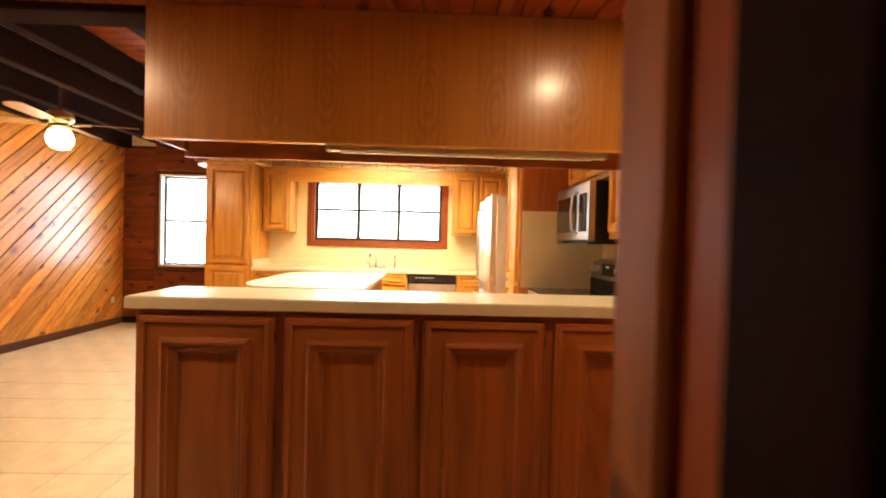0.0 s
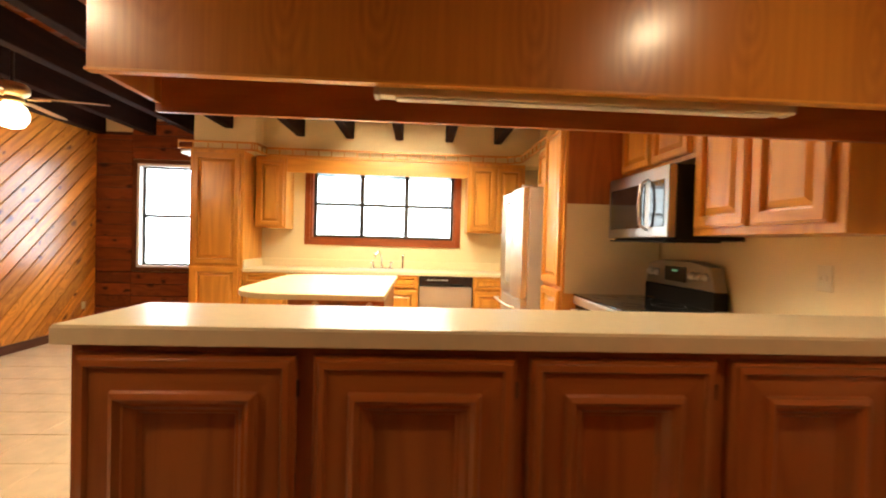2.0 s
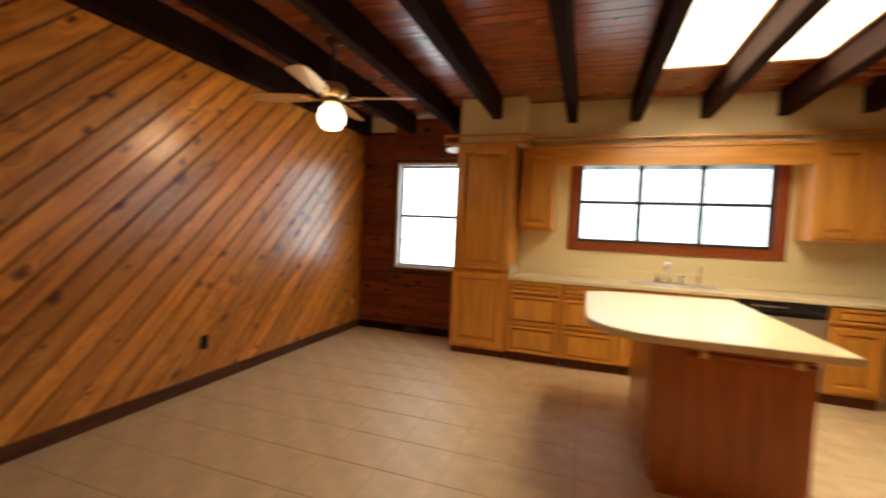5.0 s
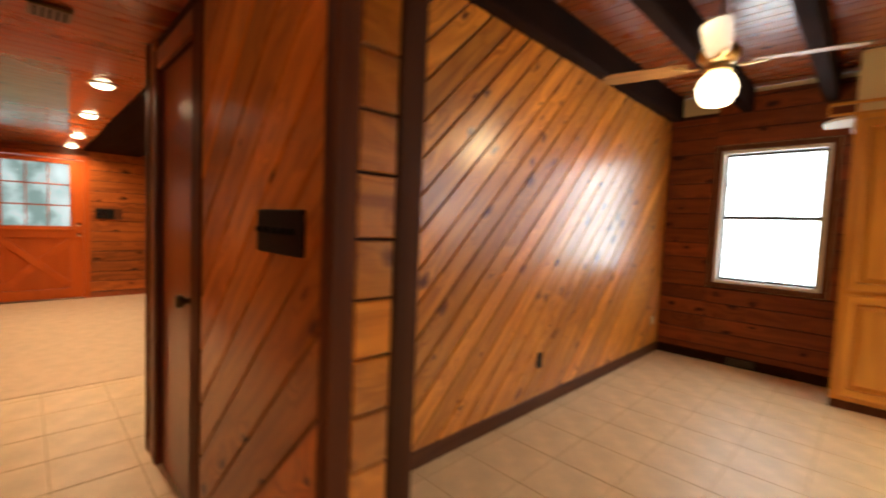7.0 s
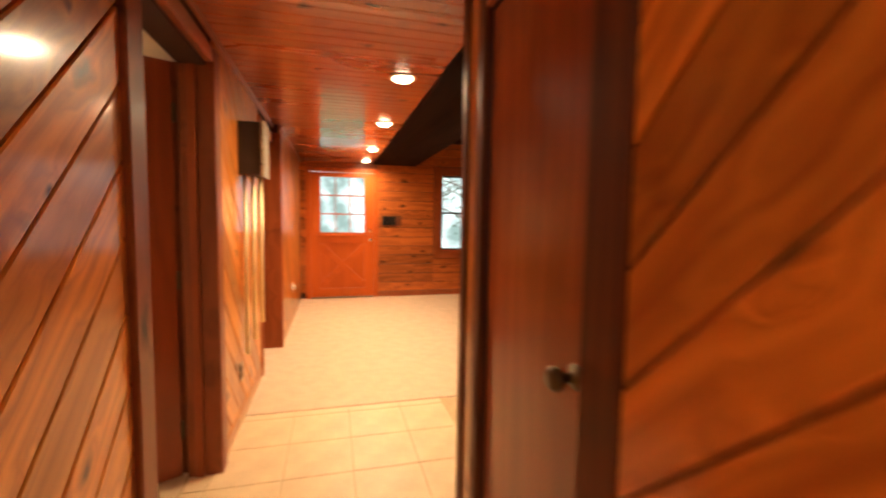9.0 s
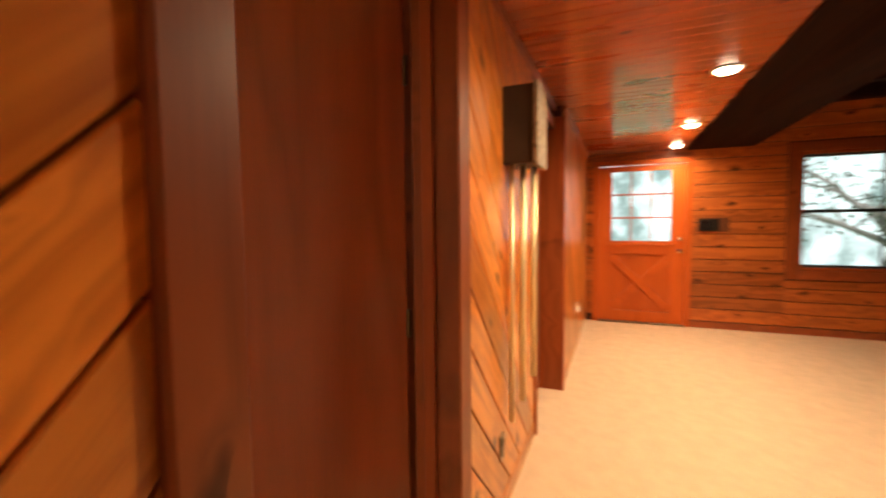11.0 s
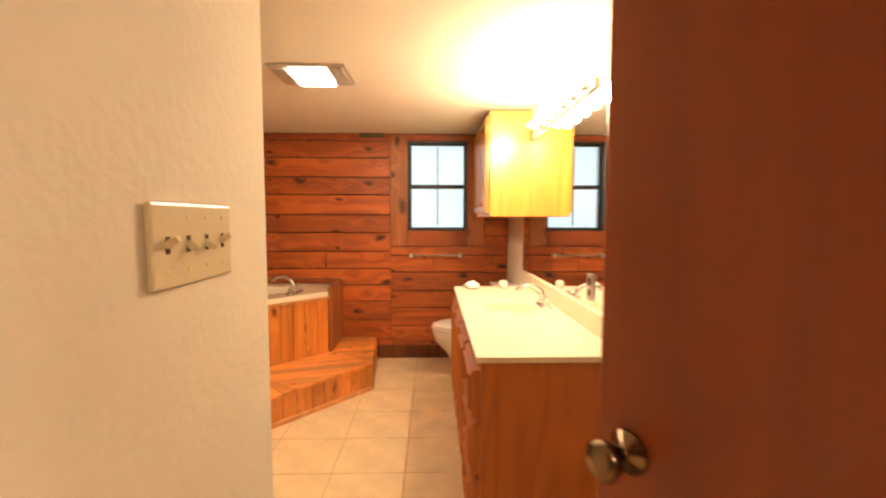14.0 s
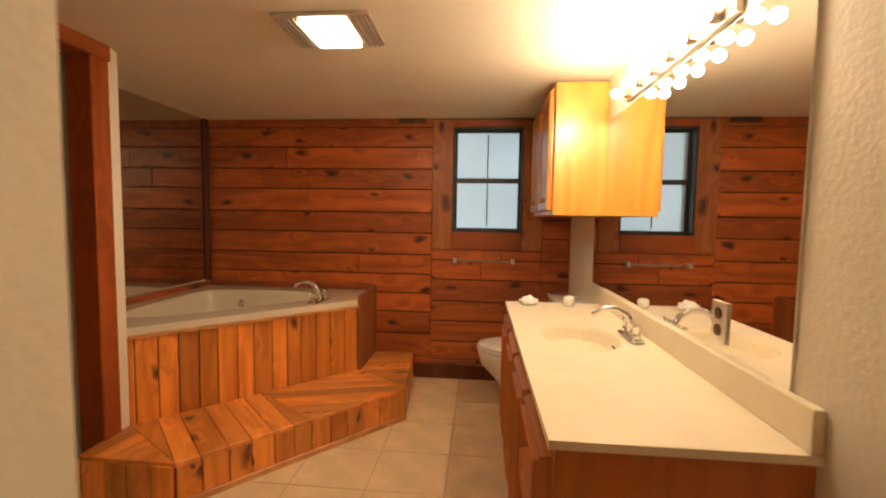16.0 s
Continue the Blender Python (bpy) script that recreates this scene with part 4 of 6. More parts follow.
part("handle", tube([(0.53, -0.03, 0.06), (0.53, -0.075, 0.09), (0.53, -0.085, 0.215), (0.53, -0.075, 0.34), (0.53, -0.03, 0.37)], 0.009), steel, micro, smooth=True)
part("vent_grille", box(0.02, -0.026, -0.012, 0.735, 0.3, -0.0005), black_matt, micro)

cabinet("wall_cabinet", "short honey oak cabinet above the microwave", (0.98, 3.955), -90, 0.86, 0.318, 1.80, 2.30,
        [(0.03, 1.83, 0.39, 0.44, "door"), (0.44, 1.83, 0.39, 0.44, "door")], oak_v, oak_h, s=0.62)
upend = cabinet("wall_cabinet", "honey oak wall cabinet with two narrow framed doors", (0.98, 3.09), -90, 0.855, 0.318, 1.36, 2.30,
                [(0.03, 1.40, 0.375, 0.87, "door"), (0.435, 1.40, 0.375, 0.87, "door")], oak_v, oak_h, s=0.75)
cabinet("base_cabinet", "honey oak base unit behind the bar", (0.68, 3.19), -90, 1.05, 0.615, 0, 0.865,
        [(0.02, 0.125, 0.49, 0.72, "door"), (0.53, 0.125, 0.49, 0.72, "door")], oak_v, oak_h, "kitchen base units", 0.1, 0.7)
ctr2 = thing("worktop", "cream laminate worktop beside the cooker", "counter", (0, 0, 0.866))
part("top", box(0.65, 2.146, 0.0, EAST - 0.003, 3.185, 0.04, 0.005, seg=2), laminate, ctr2)

# island
copper = plain("dark_copper", (0.30, 0.10, 0.05), 0.28, 0.9, var=0.15)
isle = thing("kitchen_island", "oak kitchen island with a rounded cream top and towel bar", "island", (0, 0, 0))
top = [(-0.78, 3.64), (-0.78, 5.30), (-1.70, 5.22), (-1.86, 5.10), (-1.87, 5.0)]
arc = [(-1.50 - 0.36 * math.cos(a), 4.02 - 0.38 * math.sin(a)) for a in [k * math.pi / 16 for k in range(9)]]
part("top", prism((top + arc)[::-1], 0.875, 0.915, 0.006), laminate, isle)
part("body", box(-1.50, 3.93, 0.08, -0.80, 5.06, 0.8745, 0.003), bar_v, isle)
part("plinth", box(-1.46, 3.97, 0.0, -0.84, 5.02, 0.08), bar_v, isle)
part("west_panel", box(-1.515, 4.02, 0.14, -1.5005, 4.98, 0.84, 0.003), bar_v, isle)
towel = part("towel_bar", tube([(-1.37, 3.86, 0.80), (-0.84, 3.86, 0.80)], 0.014, 12), copper, isle, "dark copper towel bar", smooth=True)
for tx in (-1.30, -0.91):
    part("mount", tube([(tx, 3.929, 0.80), (tx, 3.845, 0.80)], [0.026, 0.018]), brass, towel)
    part("finial", lathe([(0.006, 0), (0.012, 0.012), (0.006, 0.02)], (tx, 3.86, 0.813), seg=8), brass, towel)

# ceiling light panels in the kitchen
for px0, px1 in ((-1.425, -0.91), (-0.79, -0.27)):
    lp = thing("ceiling_light", "glowing square diffuser panel set between the beams", "lamp", (0, 0, 0), "kitchen light panels")
    part("diffuser", box(px0 + 0.02, 3.42, HIGH - 0.022, px1 - 0.02, 5.43, HIGH - 0.012, 0.003), panel_glow, lp)
    bm = bmesh.new()
    for r in ((px0, 3.40, px0 + 0.02, 5.45), (px1 - 0.02, 3.40, px1, 5.45), (px0 + 0.02, 3.40, px1 - 0.02, 3.42), (px0 + 0.02, 5.43, px1 - 0.02, 5.45)):
        box(r[0], r[1], HIGH - 0.03, r[2], r[3], HIGH - 0.001, bm=bm)
    part("frame", bm, oak_h, lp)
    area_lamp("panel_light", ((px0 + px1) / 2, 4.42, HIGH - 0.04), ((px0 + px1) / 2, 4.42, 0), 0.45, 1.95, PANEL_W, (1.0, 0.85, 0.56))

# ceiling fan
fan = thing("ceiling_fan", "ceiling fan with oak blades and a lit white globe", "ceiling fan", (-3.84, 4.38, 0))
part("canopy", lathe([(0.065, 2.799), (0.065, 2.77), (0.03, 2.745)], seg=18), bronze, fan, smooth=True)
part("rod", lathe([(0.012, 2.75), (0.012, 2.45)], seg=10), bronze, fan)
part("motor", lathe([(0.03, 2.47), (0.09, 2.455), (0.11, 2.425), (0.11, 2.385), (0.08, 2.355), (0.06, 2.345)], seg=22), brass, fan, smooth=True)
part("light_collar", lathe([(0.05, 2.345), (0.075, 2.335), (0.075, 2.31), (0.055, 2.30)], seg=18), brass, fan, smooth=True)
part("globe", lathe([(0.05, 2.302), (0.088, 2.27), (0.108, 2.215), (0.10, 2.16), (0.07, 2.115), (0.01, 2.098)], seg=24), fan_glow, fan, "glowing white glass globe", smooth=True)
for k in range(4):
    a = 12 + 90 * k
    bl = part("blade", prism([(0.16, -0.05), (0.30, -0.066), (0.60, -0.07), (0.655, -0.045), (0.67, 0), (0.655, 0.045), (0.60, 0.07), (0.30, 0.066), (0.16, 0.05)], 0, 0.007, 0.002), blade_wood, fan)
    bl.matrix_basis = pose(0, 0, 2.35, 0, 0, a) @ pose(0, 0, 0, 11, 0, 0)
    part("blade_iron", tube([(0.10, 0, -0.012), (0.15, 0, -0.014), (0.20, 0.03, -0.005), (0.24, 0.03, -0.004)], 0.008, seg=6), brass, bl)
for s in (-1, 1):
    part("pull_chain", tube([(0.07 * s, 0.02, 2.31), (0.085 * s, 0.02, 2.305), (0.088 * s, 0.02, 2.285)], 0.0015, seg=5), brass, fan)
point_lamp("fan_light", (-3.84, 4.38, 2.02), FAN_W, (1.0, 0.72, 0.38), 0.09)


# ---- windows ----
def outlet(name, at, rz, label, body=ivory, w=0.07, h=0.115, holes=2, category="outlet"):
    o = thing(name, label, category, at, rz=rz)
    part("plate", box(-w / 2, -0.006, -h / 2, w / 2, 0, h / 2, 0.002), body, o)
    for k in range(holes):
        z = (k - (holes - 1) / 2) * 0.045
        part("socket", box(-0.016, -0.0085, z - 0.014, 0.016, -0.0062, z + 0.014, 0.004), body, o)
    return o


def window(name, at, rz, w, h, cols, rows, label, casing_m=None, casing=0.07, depth=0.14, pane=glass, liner=white_frame, meeting=True, bar=0.015, proud=0.016, t=0.03, f=0.026, thin=False):
    """A window in its opening: own x along the wall, -y into the room; at is the lower corner on the wall's face."""
    wd = thing(name, label, "window", at, kind="structure", rz=rz)
    bm = bmesh.new()
    box(0, -0.001, 0, t, depth, h, bm=bm)
    box(w - t, -0.001, 0, w, depth, h, bm=bm)
    box(t, -0.001, 0, w - t, depth, t, bm=bm)
    box(t, -0.001, h - t, w - t, depth, h, bm=bm)
    part("window_frame", bm, liner, wd)
    bm = bmesh.new()
    fy = depth * 0.55
    box(t, fy, t, t + f, fy + 0.03, h - t, 0.003, bm=bm)
    box(w - t - f, fy, t, w - t, fy + 0.03, h - t, 0.003, bm=bm)
    box(t + f, fy, t, w - t - f, fy + 0.03, t + f, 0.003, bm=bm)
    box(t + f, fy, h - t - f, w - t - f, fy + 0.03, h - t, 0.003, bm=bm)
    part("sash", bm, black_frame, wd)
    x0, x1, z0, z1 = t + f, w - t - f, t + f, h - t - f
    for c in range(1, cols):
        x = x0 + (x1 - x0) * c / cols
        part("mullion", box(x - bar, fy + 0.002, z0, x + bar, fy + 0.028, z1, 0.003), black_frame, wd)
    for r in range(1, rows):
        z = z0 + (z1 - z0) * r / rows
        part("meeting_rail", box(x0, fy - 0.004, z - 0.019, x1, fy + 0.026, z + 0.019, 0.003), black_frame, wd)
    for r in range(rows if thin else 0):
        z = z0 + (z1 - z0) * (r + 0.5) / rows
        part("screen_bar", box(x0, fy + 0.004, z - 0.004, x1, fy + 0.011, z + 0.004), white_frame, wd)
    for c in range(cols):
        for r in range(rows):
            xa, xb = x0 + (x1 - x0) * c / cols, x0 + (x1 - x0) * (c + 1) / cols
            za, zb = z0 + (z1 - z0) * r / rows, z0 + (z1 - z0) * (r + 1) / rows
            p = part("pane", box(xa, fy + 0.012, za, xb, fy + 0.016, zb), pane, wd)
            p.visible_shadow = False
    if casing_m:
        v, hz = casing_m
        part("casing", box(-casing, -proud, -casing, 0, 0.0, h + casing, 0.004), v, wd)
        part("casing", box(w, -proud, -casing, w + casing, 0.0, h + casing, 0.004), v, wd)
        part("casing", box(0, -proud, h, w, 0.0, h + casing, 0.004), hz, wd)
        part("window_sill", box(0, -proud - 0.008, -casing, w, 0.0, 0.0, 0.004), hz, wd)
    return wd


window("window_kitchen", (-2.03, FAR, 1.27), 0, 1.95, 0.965, 3, 2, "wide kitchen window with dark bars and a brown wood casing", (trim_z, trim_x), 0.07, liner=trim_x, bar=0.028, f=0.038, thin=True)
win2 = window("window_dining", (-4.27, FAR, 0.84), 0, 0.85, 1.36, 1, 2, "sash window with white lining in the dark pine wall", (post_wood, base_wood), 0.05, thin=True)
for z in (0.36, 1.02):
    part("glazing_bar", box(0.06, 0.085, z - 0.005, 0.79, 0.10, z + 0.005), white_frame, win2)
for x in (0.3, 0.55):
    part("glazing_bar", box(x - 0.004, 0.085, 0.06, x + 0.004, 0.10, 1.30), white_frame, win2)
for q in ((DIAG, 0.0, -4.325, 2.60), (-4.325, 0.0, -3.28, 0.785), (-4.325, 2.255, -3.28, 2.755), (-3.365, 0.785, -3.28, 2.255)):
    part("board_backing", box(q[0], FAR - 0.005, q[1], q[2], FAR - 0.0005, q[3]), groove, wall_far)
# dark boards round the dining window
boards(wall_far, (DIAG, FAR, 0.0), (1, 0, 0), (0, -1, 0), 0.465, 2.56, 0.155, 0, log_board, 0.008, 0.016, 0.05)
boards(wall_far, (-4.325, FAR, 0.0), (1, 0, 0), (0, -1, 0), 1.045, 0.785, 0.155, 0, log_board, 0.008, 0.016, 0.05)
boards(wall_far, (-4.325, FAR, 2.255), (1, 0, 0), (0, -1, 0), 1.045, 0.50, 0.155, 0, log_board, 0.008, 0.016, 0.05)
boards(wall_far, (-3.365, FAR, 0.785), (1, 0, 0), (0, -1, 0), 0.085, 1.47, 0.155, 0, log_board, 0.008, 0.016, 0.05)
# diagonal boards of the dining wall
boards(wall_diag, (DIAG, HALLN + 0.236, 0.08), (0, 1, 0), (1, 0, 0), FAR - HALLN - 0.236, 2.50, 0.138, 45, pine_board, 0.010, 0.016, 0.04)
tagged(part("baseboard", box(DIAG + 0.001, HALLN + 0.236, -0.008, DIAG + 0.03, FAR - 0.018, 0.095, 0.004), base_wood), "dark stained wooden baseboard", "baseboard", kind="structure")
tagged(part("baseboard", box(DIAG + 0.03, FAR - 0.034, -0.008, -3.28, FAR - 0.017, 0.095, 0.004), beam_wood_x), "dark stained wooden baseboard", "baseboard", kind="structure")
outlet("wall_outlet", (DIAG + 0.019, 4.08, 0.36), 90, "dark brown outlet plate on the diagonal boards", black_matt)
outlet("wall_outlet", (DIAG + 0.019, 6.35, 0.36), 90, "small ivory outlet plate on the diagonal boards", ivory, 0.06, 0.09, 1)
outlet("wall_switch", (EAST - 0.0005, 2.62, 1.17), -90, "ivory switch plate on the cream wall", ivory, 0.075, 0.12, 1, "switch")


wr = thing("wall_register", "small black heating register at the foot of the dark wall", "vent", (-3.97, FAR - 0.0345, 0.055))
part("frame", box(-0.13, -0.012, -0.045, 0.13, 0, 0.045, 0.003), black_matt, wr)
for k in range(4):
    part("slat", box(-0.115, -0.017, -0.031 + k * 0.018, 0.115, -0.0122, -0.023 + k * 0.018, 0.001), bronze, wr)


# ---- hall ----
boards(wall_block, (-4.90, HALLN + 0.004, 0.0), (1, 0, 0), (0, -1, 0), 0.915, LOW - 0.002, 0.15, 45, hall_board, 0.007, 0.016, 0.04)
boards(wall_block, (BLOCK1, 1.94, 0.0), (0, 1, 0), (1, 0, 0), 0.108, HIGH - 0.01, 0.145, 0, pine_board, 0.007, 0.014, 0.08)
tagged(part("corner_post", box(BLOCK1 - 0.03, 1.874, 0, BLOCK1 + 0.016, 1.939, HIGH - 0.001, 0.005), post_wood), "brown wooden corner trim of the hall wall", "trim", kind="structure")
tagged(part("corner_post", box(BLOCK1 - 0.03, 2.05, 0, BLOCK1 + 0.02, 2.132, HIGH - 0.001, 0.005), dark_post), "dark wooden post at the end of the hall wall", "trim", kind="structure")
# closet door
cd = thing("closet_door", "flat red-brown veneered closet door with a bronze knob", "door", (-5.66, HALLN + 0.012, 0), kind="structure")
part("leaf", box(0.0, 0.0, 0.012, 0.625, 0.035, 2.025, 0.003), door_red, cd)
knob = part("door_knob", lathe([(0.03, 0), (0.03, -0.006), (0.012, -0.012), (0.011, -0.035), (0.026, -0.045), (0.028, -0.06), (0.018, -0.07)], (0.575, 0, 0.965), axis="Y", seg=18), bronze, cd, "dark bronze door knob", smooth=True)
tagged(part("door_casing", box(-5.032, 1.872, 0, -4.902, 1.90, 2.13, 0.006), post_wood), "dark wooden casing of the closet door", "trim", kind="structure")
tagged(part("door_casing", box(-5.735, 1.872, 0, -5.665, 1.90, 2.13, 0.006), post_wood), "dark wooden casing of the closet door", "trim", kind="structure")
tagged(part("door_casing", box(-5.665, 1.874, 2.035, -5.032, 1.90, 2.13, 0.006), trim_x), "dark wooden casing of the closet door", "trim", kind="structure")
boards(wall_block, (-5.84, HALLN + 0.004, 0.10), (1, 0, 0), (0, -1, 0), 0.105, LOW - 0.105, 0.105, 90, hall_board, 0.004, 0.014)
tagged(part("corner_post", box(-5.905, 1.870, 0, -5.84, 2.13, LOW - 0.001, 0.005), post_wood), "dark wooden post at the living room corner", "trim", kind="structure")
tagged(part("baseboard", box(-5.84, 1.876, -0.008, -5.735, 1.893, 0.098, 0.003), trim_x), "red-brown baseboard beside the closet", "baseboard", kind="structure")
# switch plate of the hall
hp = thing("switch_plate", "dark bronze multi-gang switch plate on the diagonal boards", "switch", (-4.20, HALLN - 0.0125, 1.288))
part("plate", box(-0.134, -0.012, -0.058, 0.134, 0, 0.058, 0.004, seg=2), black_matt, hp)
for k in range(5):
    part("toggle", box(-0.112 + k * 0.05, -0.026, -0.004, -0.100 + k * 0.05, -0.0122, 0.012, 0.002), black_matt, hp)

# south side of the hall
boards(wall_hs, (-3.0, HALLS - 0.016, 0.0), (-1, 0, 0), (0, 1, 0), 2.66, LOW - 0.002, 0.15, 45, hall_board, 0.007, 0.016, 0.04)
boards(wall_hs, (-6.655, HALLS - 0.016, 0.09), (-1, 0, 0), (0, 1, 0), 1.265, LOW - 0.092, 0.15, -45, hall_board, 0.007, 0.016, 0.04)
boards(wall_hf, (-8.78, 0.854, 0.09), (-1, 0, 0), (0, 1, 0), -8.78 - FRONT, LOW - 0.092, 0.15, -45, hall_board, 0.006, 0.016, 0.04)
for x0, x1, y in ((-7.92, -6.63, 0.784), (FRONT + 0.02, -8.78, 0.854)):
    tagged(part("baseboard", box(x0, y, -0.008, x1, y + 0.022, 0.088, 0.004), hall_board), "orange pine baseboard of the hall", "baseboard", kind="structure")
# bathroom doorway
for x0, x1, y0, y1, z1 in ((-5.752, -5.64, 0.685, 0.822, 2.12), (-6.655, -6.552, 0.66, 0.822, 2.12), (-6.655, -6.598, 0.585, 0.659, 2.05)):
    tagged(part("door_casing", box(x0, y0, -0.008, x1, y1, z1, 0.006), casing_z), "red-brown wooden jamb of the bathroom doorway", "trim", kind="structure")
tagged(part("door_casing", box(-6.552, 0.66, 2.046, -5.752, 0.82, 2.12, 0.005), trim_x), "red-brown wooden head of the bathroom doorway", "trim", kind="structure")
tagged(part("door_stop", box(-6.5515, 0.70, 0, -6.538, 0.74, 2.03, 0.003), trim_z), "dark wooden door stop", "trim", kind="structure")
tagged(part("wall_bath_nib", box(BATHW, 0.50, 0, -6.657, 0.658, BATHC), white_wall), "narrow white wall beside the doorway", "wall", kind="structure")
tagged(part("wall_bath_nib", box(-5.742, 0.655, 0, -5.632, 0.684, BATHC), white_wall), "narrow white wall end beside the doorway", "wall", kind="structure")
bd = thing("bathroom_door", "flat red-brown veneered door standing open into the bathroom", "door", (-6.586, 0.622, 0), kind="structure", rz=-62.5)
part("leaf", box(0.0, 0.0, 0.012, 0.70, 0.035, 2.035, 0.003), door_red, bd)
part("door_knob", lathe([(0.032, 0.036), (0.032, 0.042), (0.012, 0.048), (0.011, 0.07), (0.026, 0.08), (0.029, 0.095), (0.02, 0.105)], (0.642, 0, 0.95), axis="Y", seg=20), old_brass, bd, "worn brass door knob", smooth=True)
part("door_knob", lathe([(0.032, -0.001), (0.032, -0.007), (0.012, -0.012), (0.011, -0.035), (0.026, -0.045), (0.029, -0.06), (0.02, -0.07)], (0.642, 0, 0.95), axis="Y", seg=20), old_brass, bd, "worn brass door knob", smooth=True)
for hz in (0.25, 1.0, 1.80):
    part("hinge", lathe([(0.007, -0.045), (0.008, -0.04), (0.008, 0.04), (0.007, 0.045)], (-0.004, 0.040, hz), seg=8), bronze, bd, "dark steel hinge")
# second opening in the hall
for x0, x1, y0, y1 in ((-7.95, -7.915, 0.62, 0.815), (-8.79, -8.692, 0.62, 0.886)):
    tagged(part("door_casing", box(x0, y0, 0, x1, y1, 2.12, 0.005), trim_z), "red-brown wooden jamb of the side room opening", "trim", kind="structure")
tagged(part("door_casing", box(-8.692, 0.62, 2.03, -7.95, 0.81, 2.12, 0.005), trim_x), "red-brown wooden head of the side room opening", "trim", kind="structure")
tagged(part("cove_trim", box(-8.7, 0.80, LOW - 0.035, -0.95, 0.822, LOW - 0.001, 0.004), trim_x), "dark thin moulding along the hall ceiling", "trim", kind="structure")
tagged(part("cove_trim", box(FRONT, 0.87, LOW - 0.035, -8.7, 0.892, LOW - 0.001, 0.004), trim_x), "dark thin moulding along the hall ceiling", "trim", kind="structure")

# door chime
chime_case = plain("chime_case_brown", (0.035, 0.022, 0.015), 0.5, var=0.2)
ch = thing("door_chime", "dark box door chime with long brass tubes on the pine wall", "door chime", (-7.268, 0.801, 0))
part("body", box(-0.115, 0.0, 1.575, 0.115, 0.13, 1.905, 0.006, seg=2), chime_case, ch)
front = part("front_plate", box(-0.122, 0.1305, 1.565, 0.122, 0.152, 1.915, 0.006, seg=2), plain("pierced_pewter", (0.34, 0.27, 0.18), 0.45, 0.6, var=0.5, scale=40, bump=0.8, bump_scale=60), ch, "embossed pewter front")
for k, zb in enumerate((0.42, 0.50, 0.60)):
    part("chime_tube", tube([(0.075 - 0.065 * k, 0.03 + 0.036 * k, 1.574), (0.075 - 0.065 * k, 0.03 + 0.036 * k, zb)], 0.012 if k == 0 else 0.015, seg=14), tube_brass, ch, "long brass tube", smooth=True)
part("hanger", tube([(-0.08, 0.14, 1.915), (0, 0.14, 1.925), (0.08, 0.14, 1.915)], 0.006, seg=6), brass, ch)
outlet("wall_outlet", (-7.12, 0.8005, 0.33), 180, "dark brown outlet plate low on the hall wall", bronze)
nl = outlet("wall_outlet", (-9.95, 0.8715, 0.42), 180, "white outlet plate with a night light", white_plastic, 0.07, 0.115, 1)
part("night_light", box(-0.02, -0.035, -0.035, 0.02, -0.0088, 0.02, 0.006, seg=2), white_plastic, nl)

# recessed lamps
for cx, cy, cw in ((-6.97, 1.80, 1.0), (-8.30, 1.84, 1.0), (-9.85, 1.87, 0.9), (-11.0, 1.88, 0.45)):
    cn = thing("recessed_lamp", "round recessed ceiling lamp with a white ring, lit", "lamp", (cx, cy, LOW), "hall ceiling lamps")
    part("trim_ring", lathe([(0.062, -0.001), (0.085, -0.001), (0.083, -0.007), (0.066, -0.009), (0.062, -0.004)], seg=26), white_plastic, cn, smooth=True)
    part("lamp_glass", lathe([(0.061, -0.0015), (0.058, -0.012), (0.045, -0.024), (0.02, -0.030)], seg=22), can_glow, cn, smooth=True)
    area_lamp("can_light", (cx, cy, LOW - 0.035), (cx, cy, 0), 0.10, 0.10, CAN_W * cw, (1.0, 0.71, 0.42), radians(162))
for cx, cy, cw in ((0.37, 1.21, 0.14), (-1.9, 1.21, 0.34), (-4.35, 1.22, 0.045)):
    cn = thing("recessed_lamp", "round recessed ceiling lamp with a white ring, lit", "lamp", (cx, cy, LOW), "hall ceiling lamps")
    part("trim_ring", lathe([(0.062, -0.001), (0.085, -0.001), (0.083, -0.007), (0.066, -0.009), (0.062, -0.004)], seg=26), white_plastic, cn, smooth=True)
    part("lamp_glass", lathe([(0.061, -0.0015), (0.058, -0.012), (0.045, -0.024), (0.02, -0.030)], seg=22), can_glow, cn, smooth=True)
    area_lamp("can_light", (cx, cy, LOW - 0.035), (cx, cy, 0), 0.10, 0.10, CAN_W * cw, (1.0, 0.71, 0.42))

# front door
fd = thing("front_door", "orange stained front door with nine panes above a crossed panel", "door", (FRONT, 1.03, 0), kind="structure", rz=90)
for n_, r in (("stile", (0.0, 0.02, 0.155, 2.03)), ("stile", (0.845, 0.02, 1.0, 2.03)), ("rail", (0.155, 1.96, 0.845, 2.03)), ("rail", (0.155, 0.90, 0.845, 1.07)), ("rail", (0.155, 0.02, 0.845, 0.16))):
    part(n_, box(r[0], 0.012, r[1], r[2], 0.055, r[3], 0.003), front_paint, fd)
part("panel", box(0.155, 0.045, 0.16, 0.845, 0.052, 0.90), front_paint, fd)
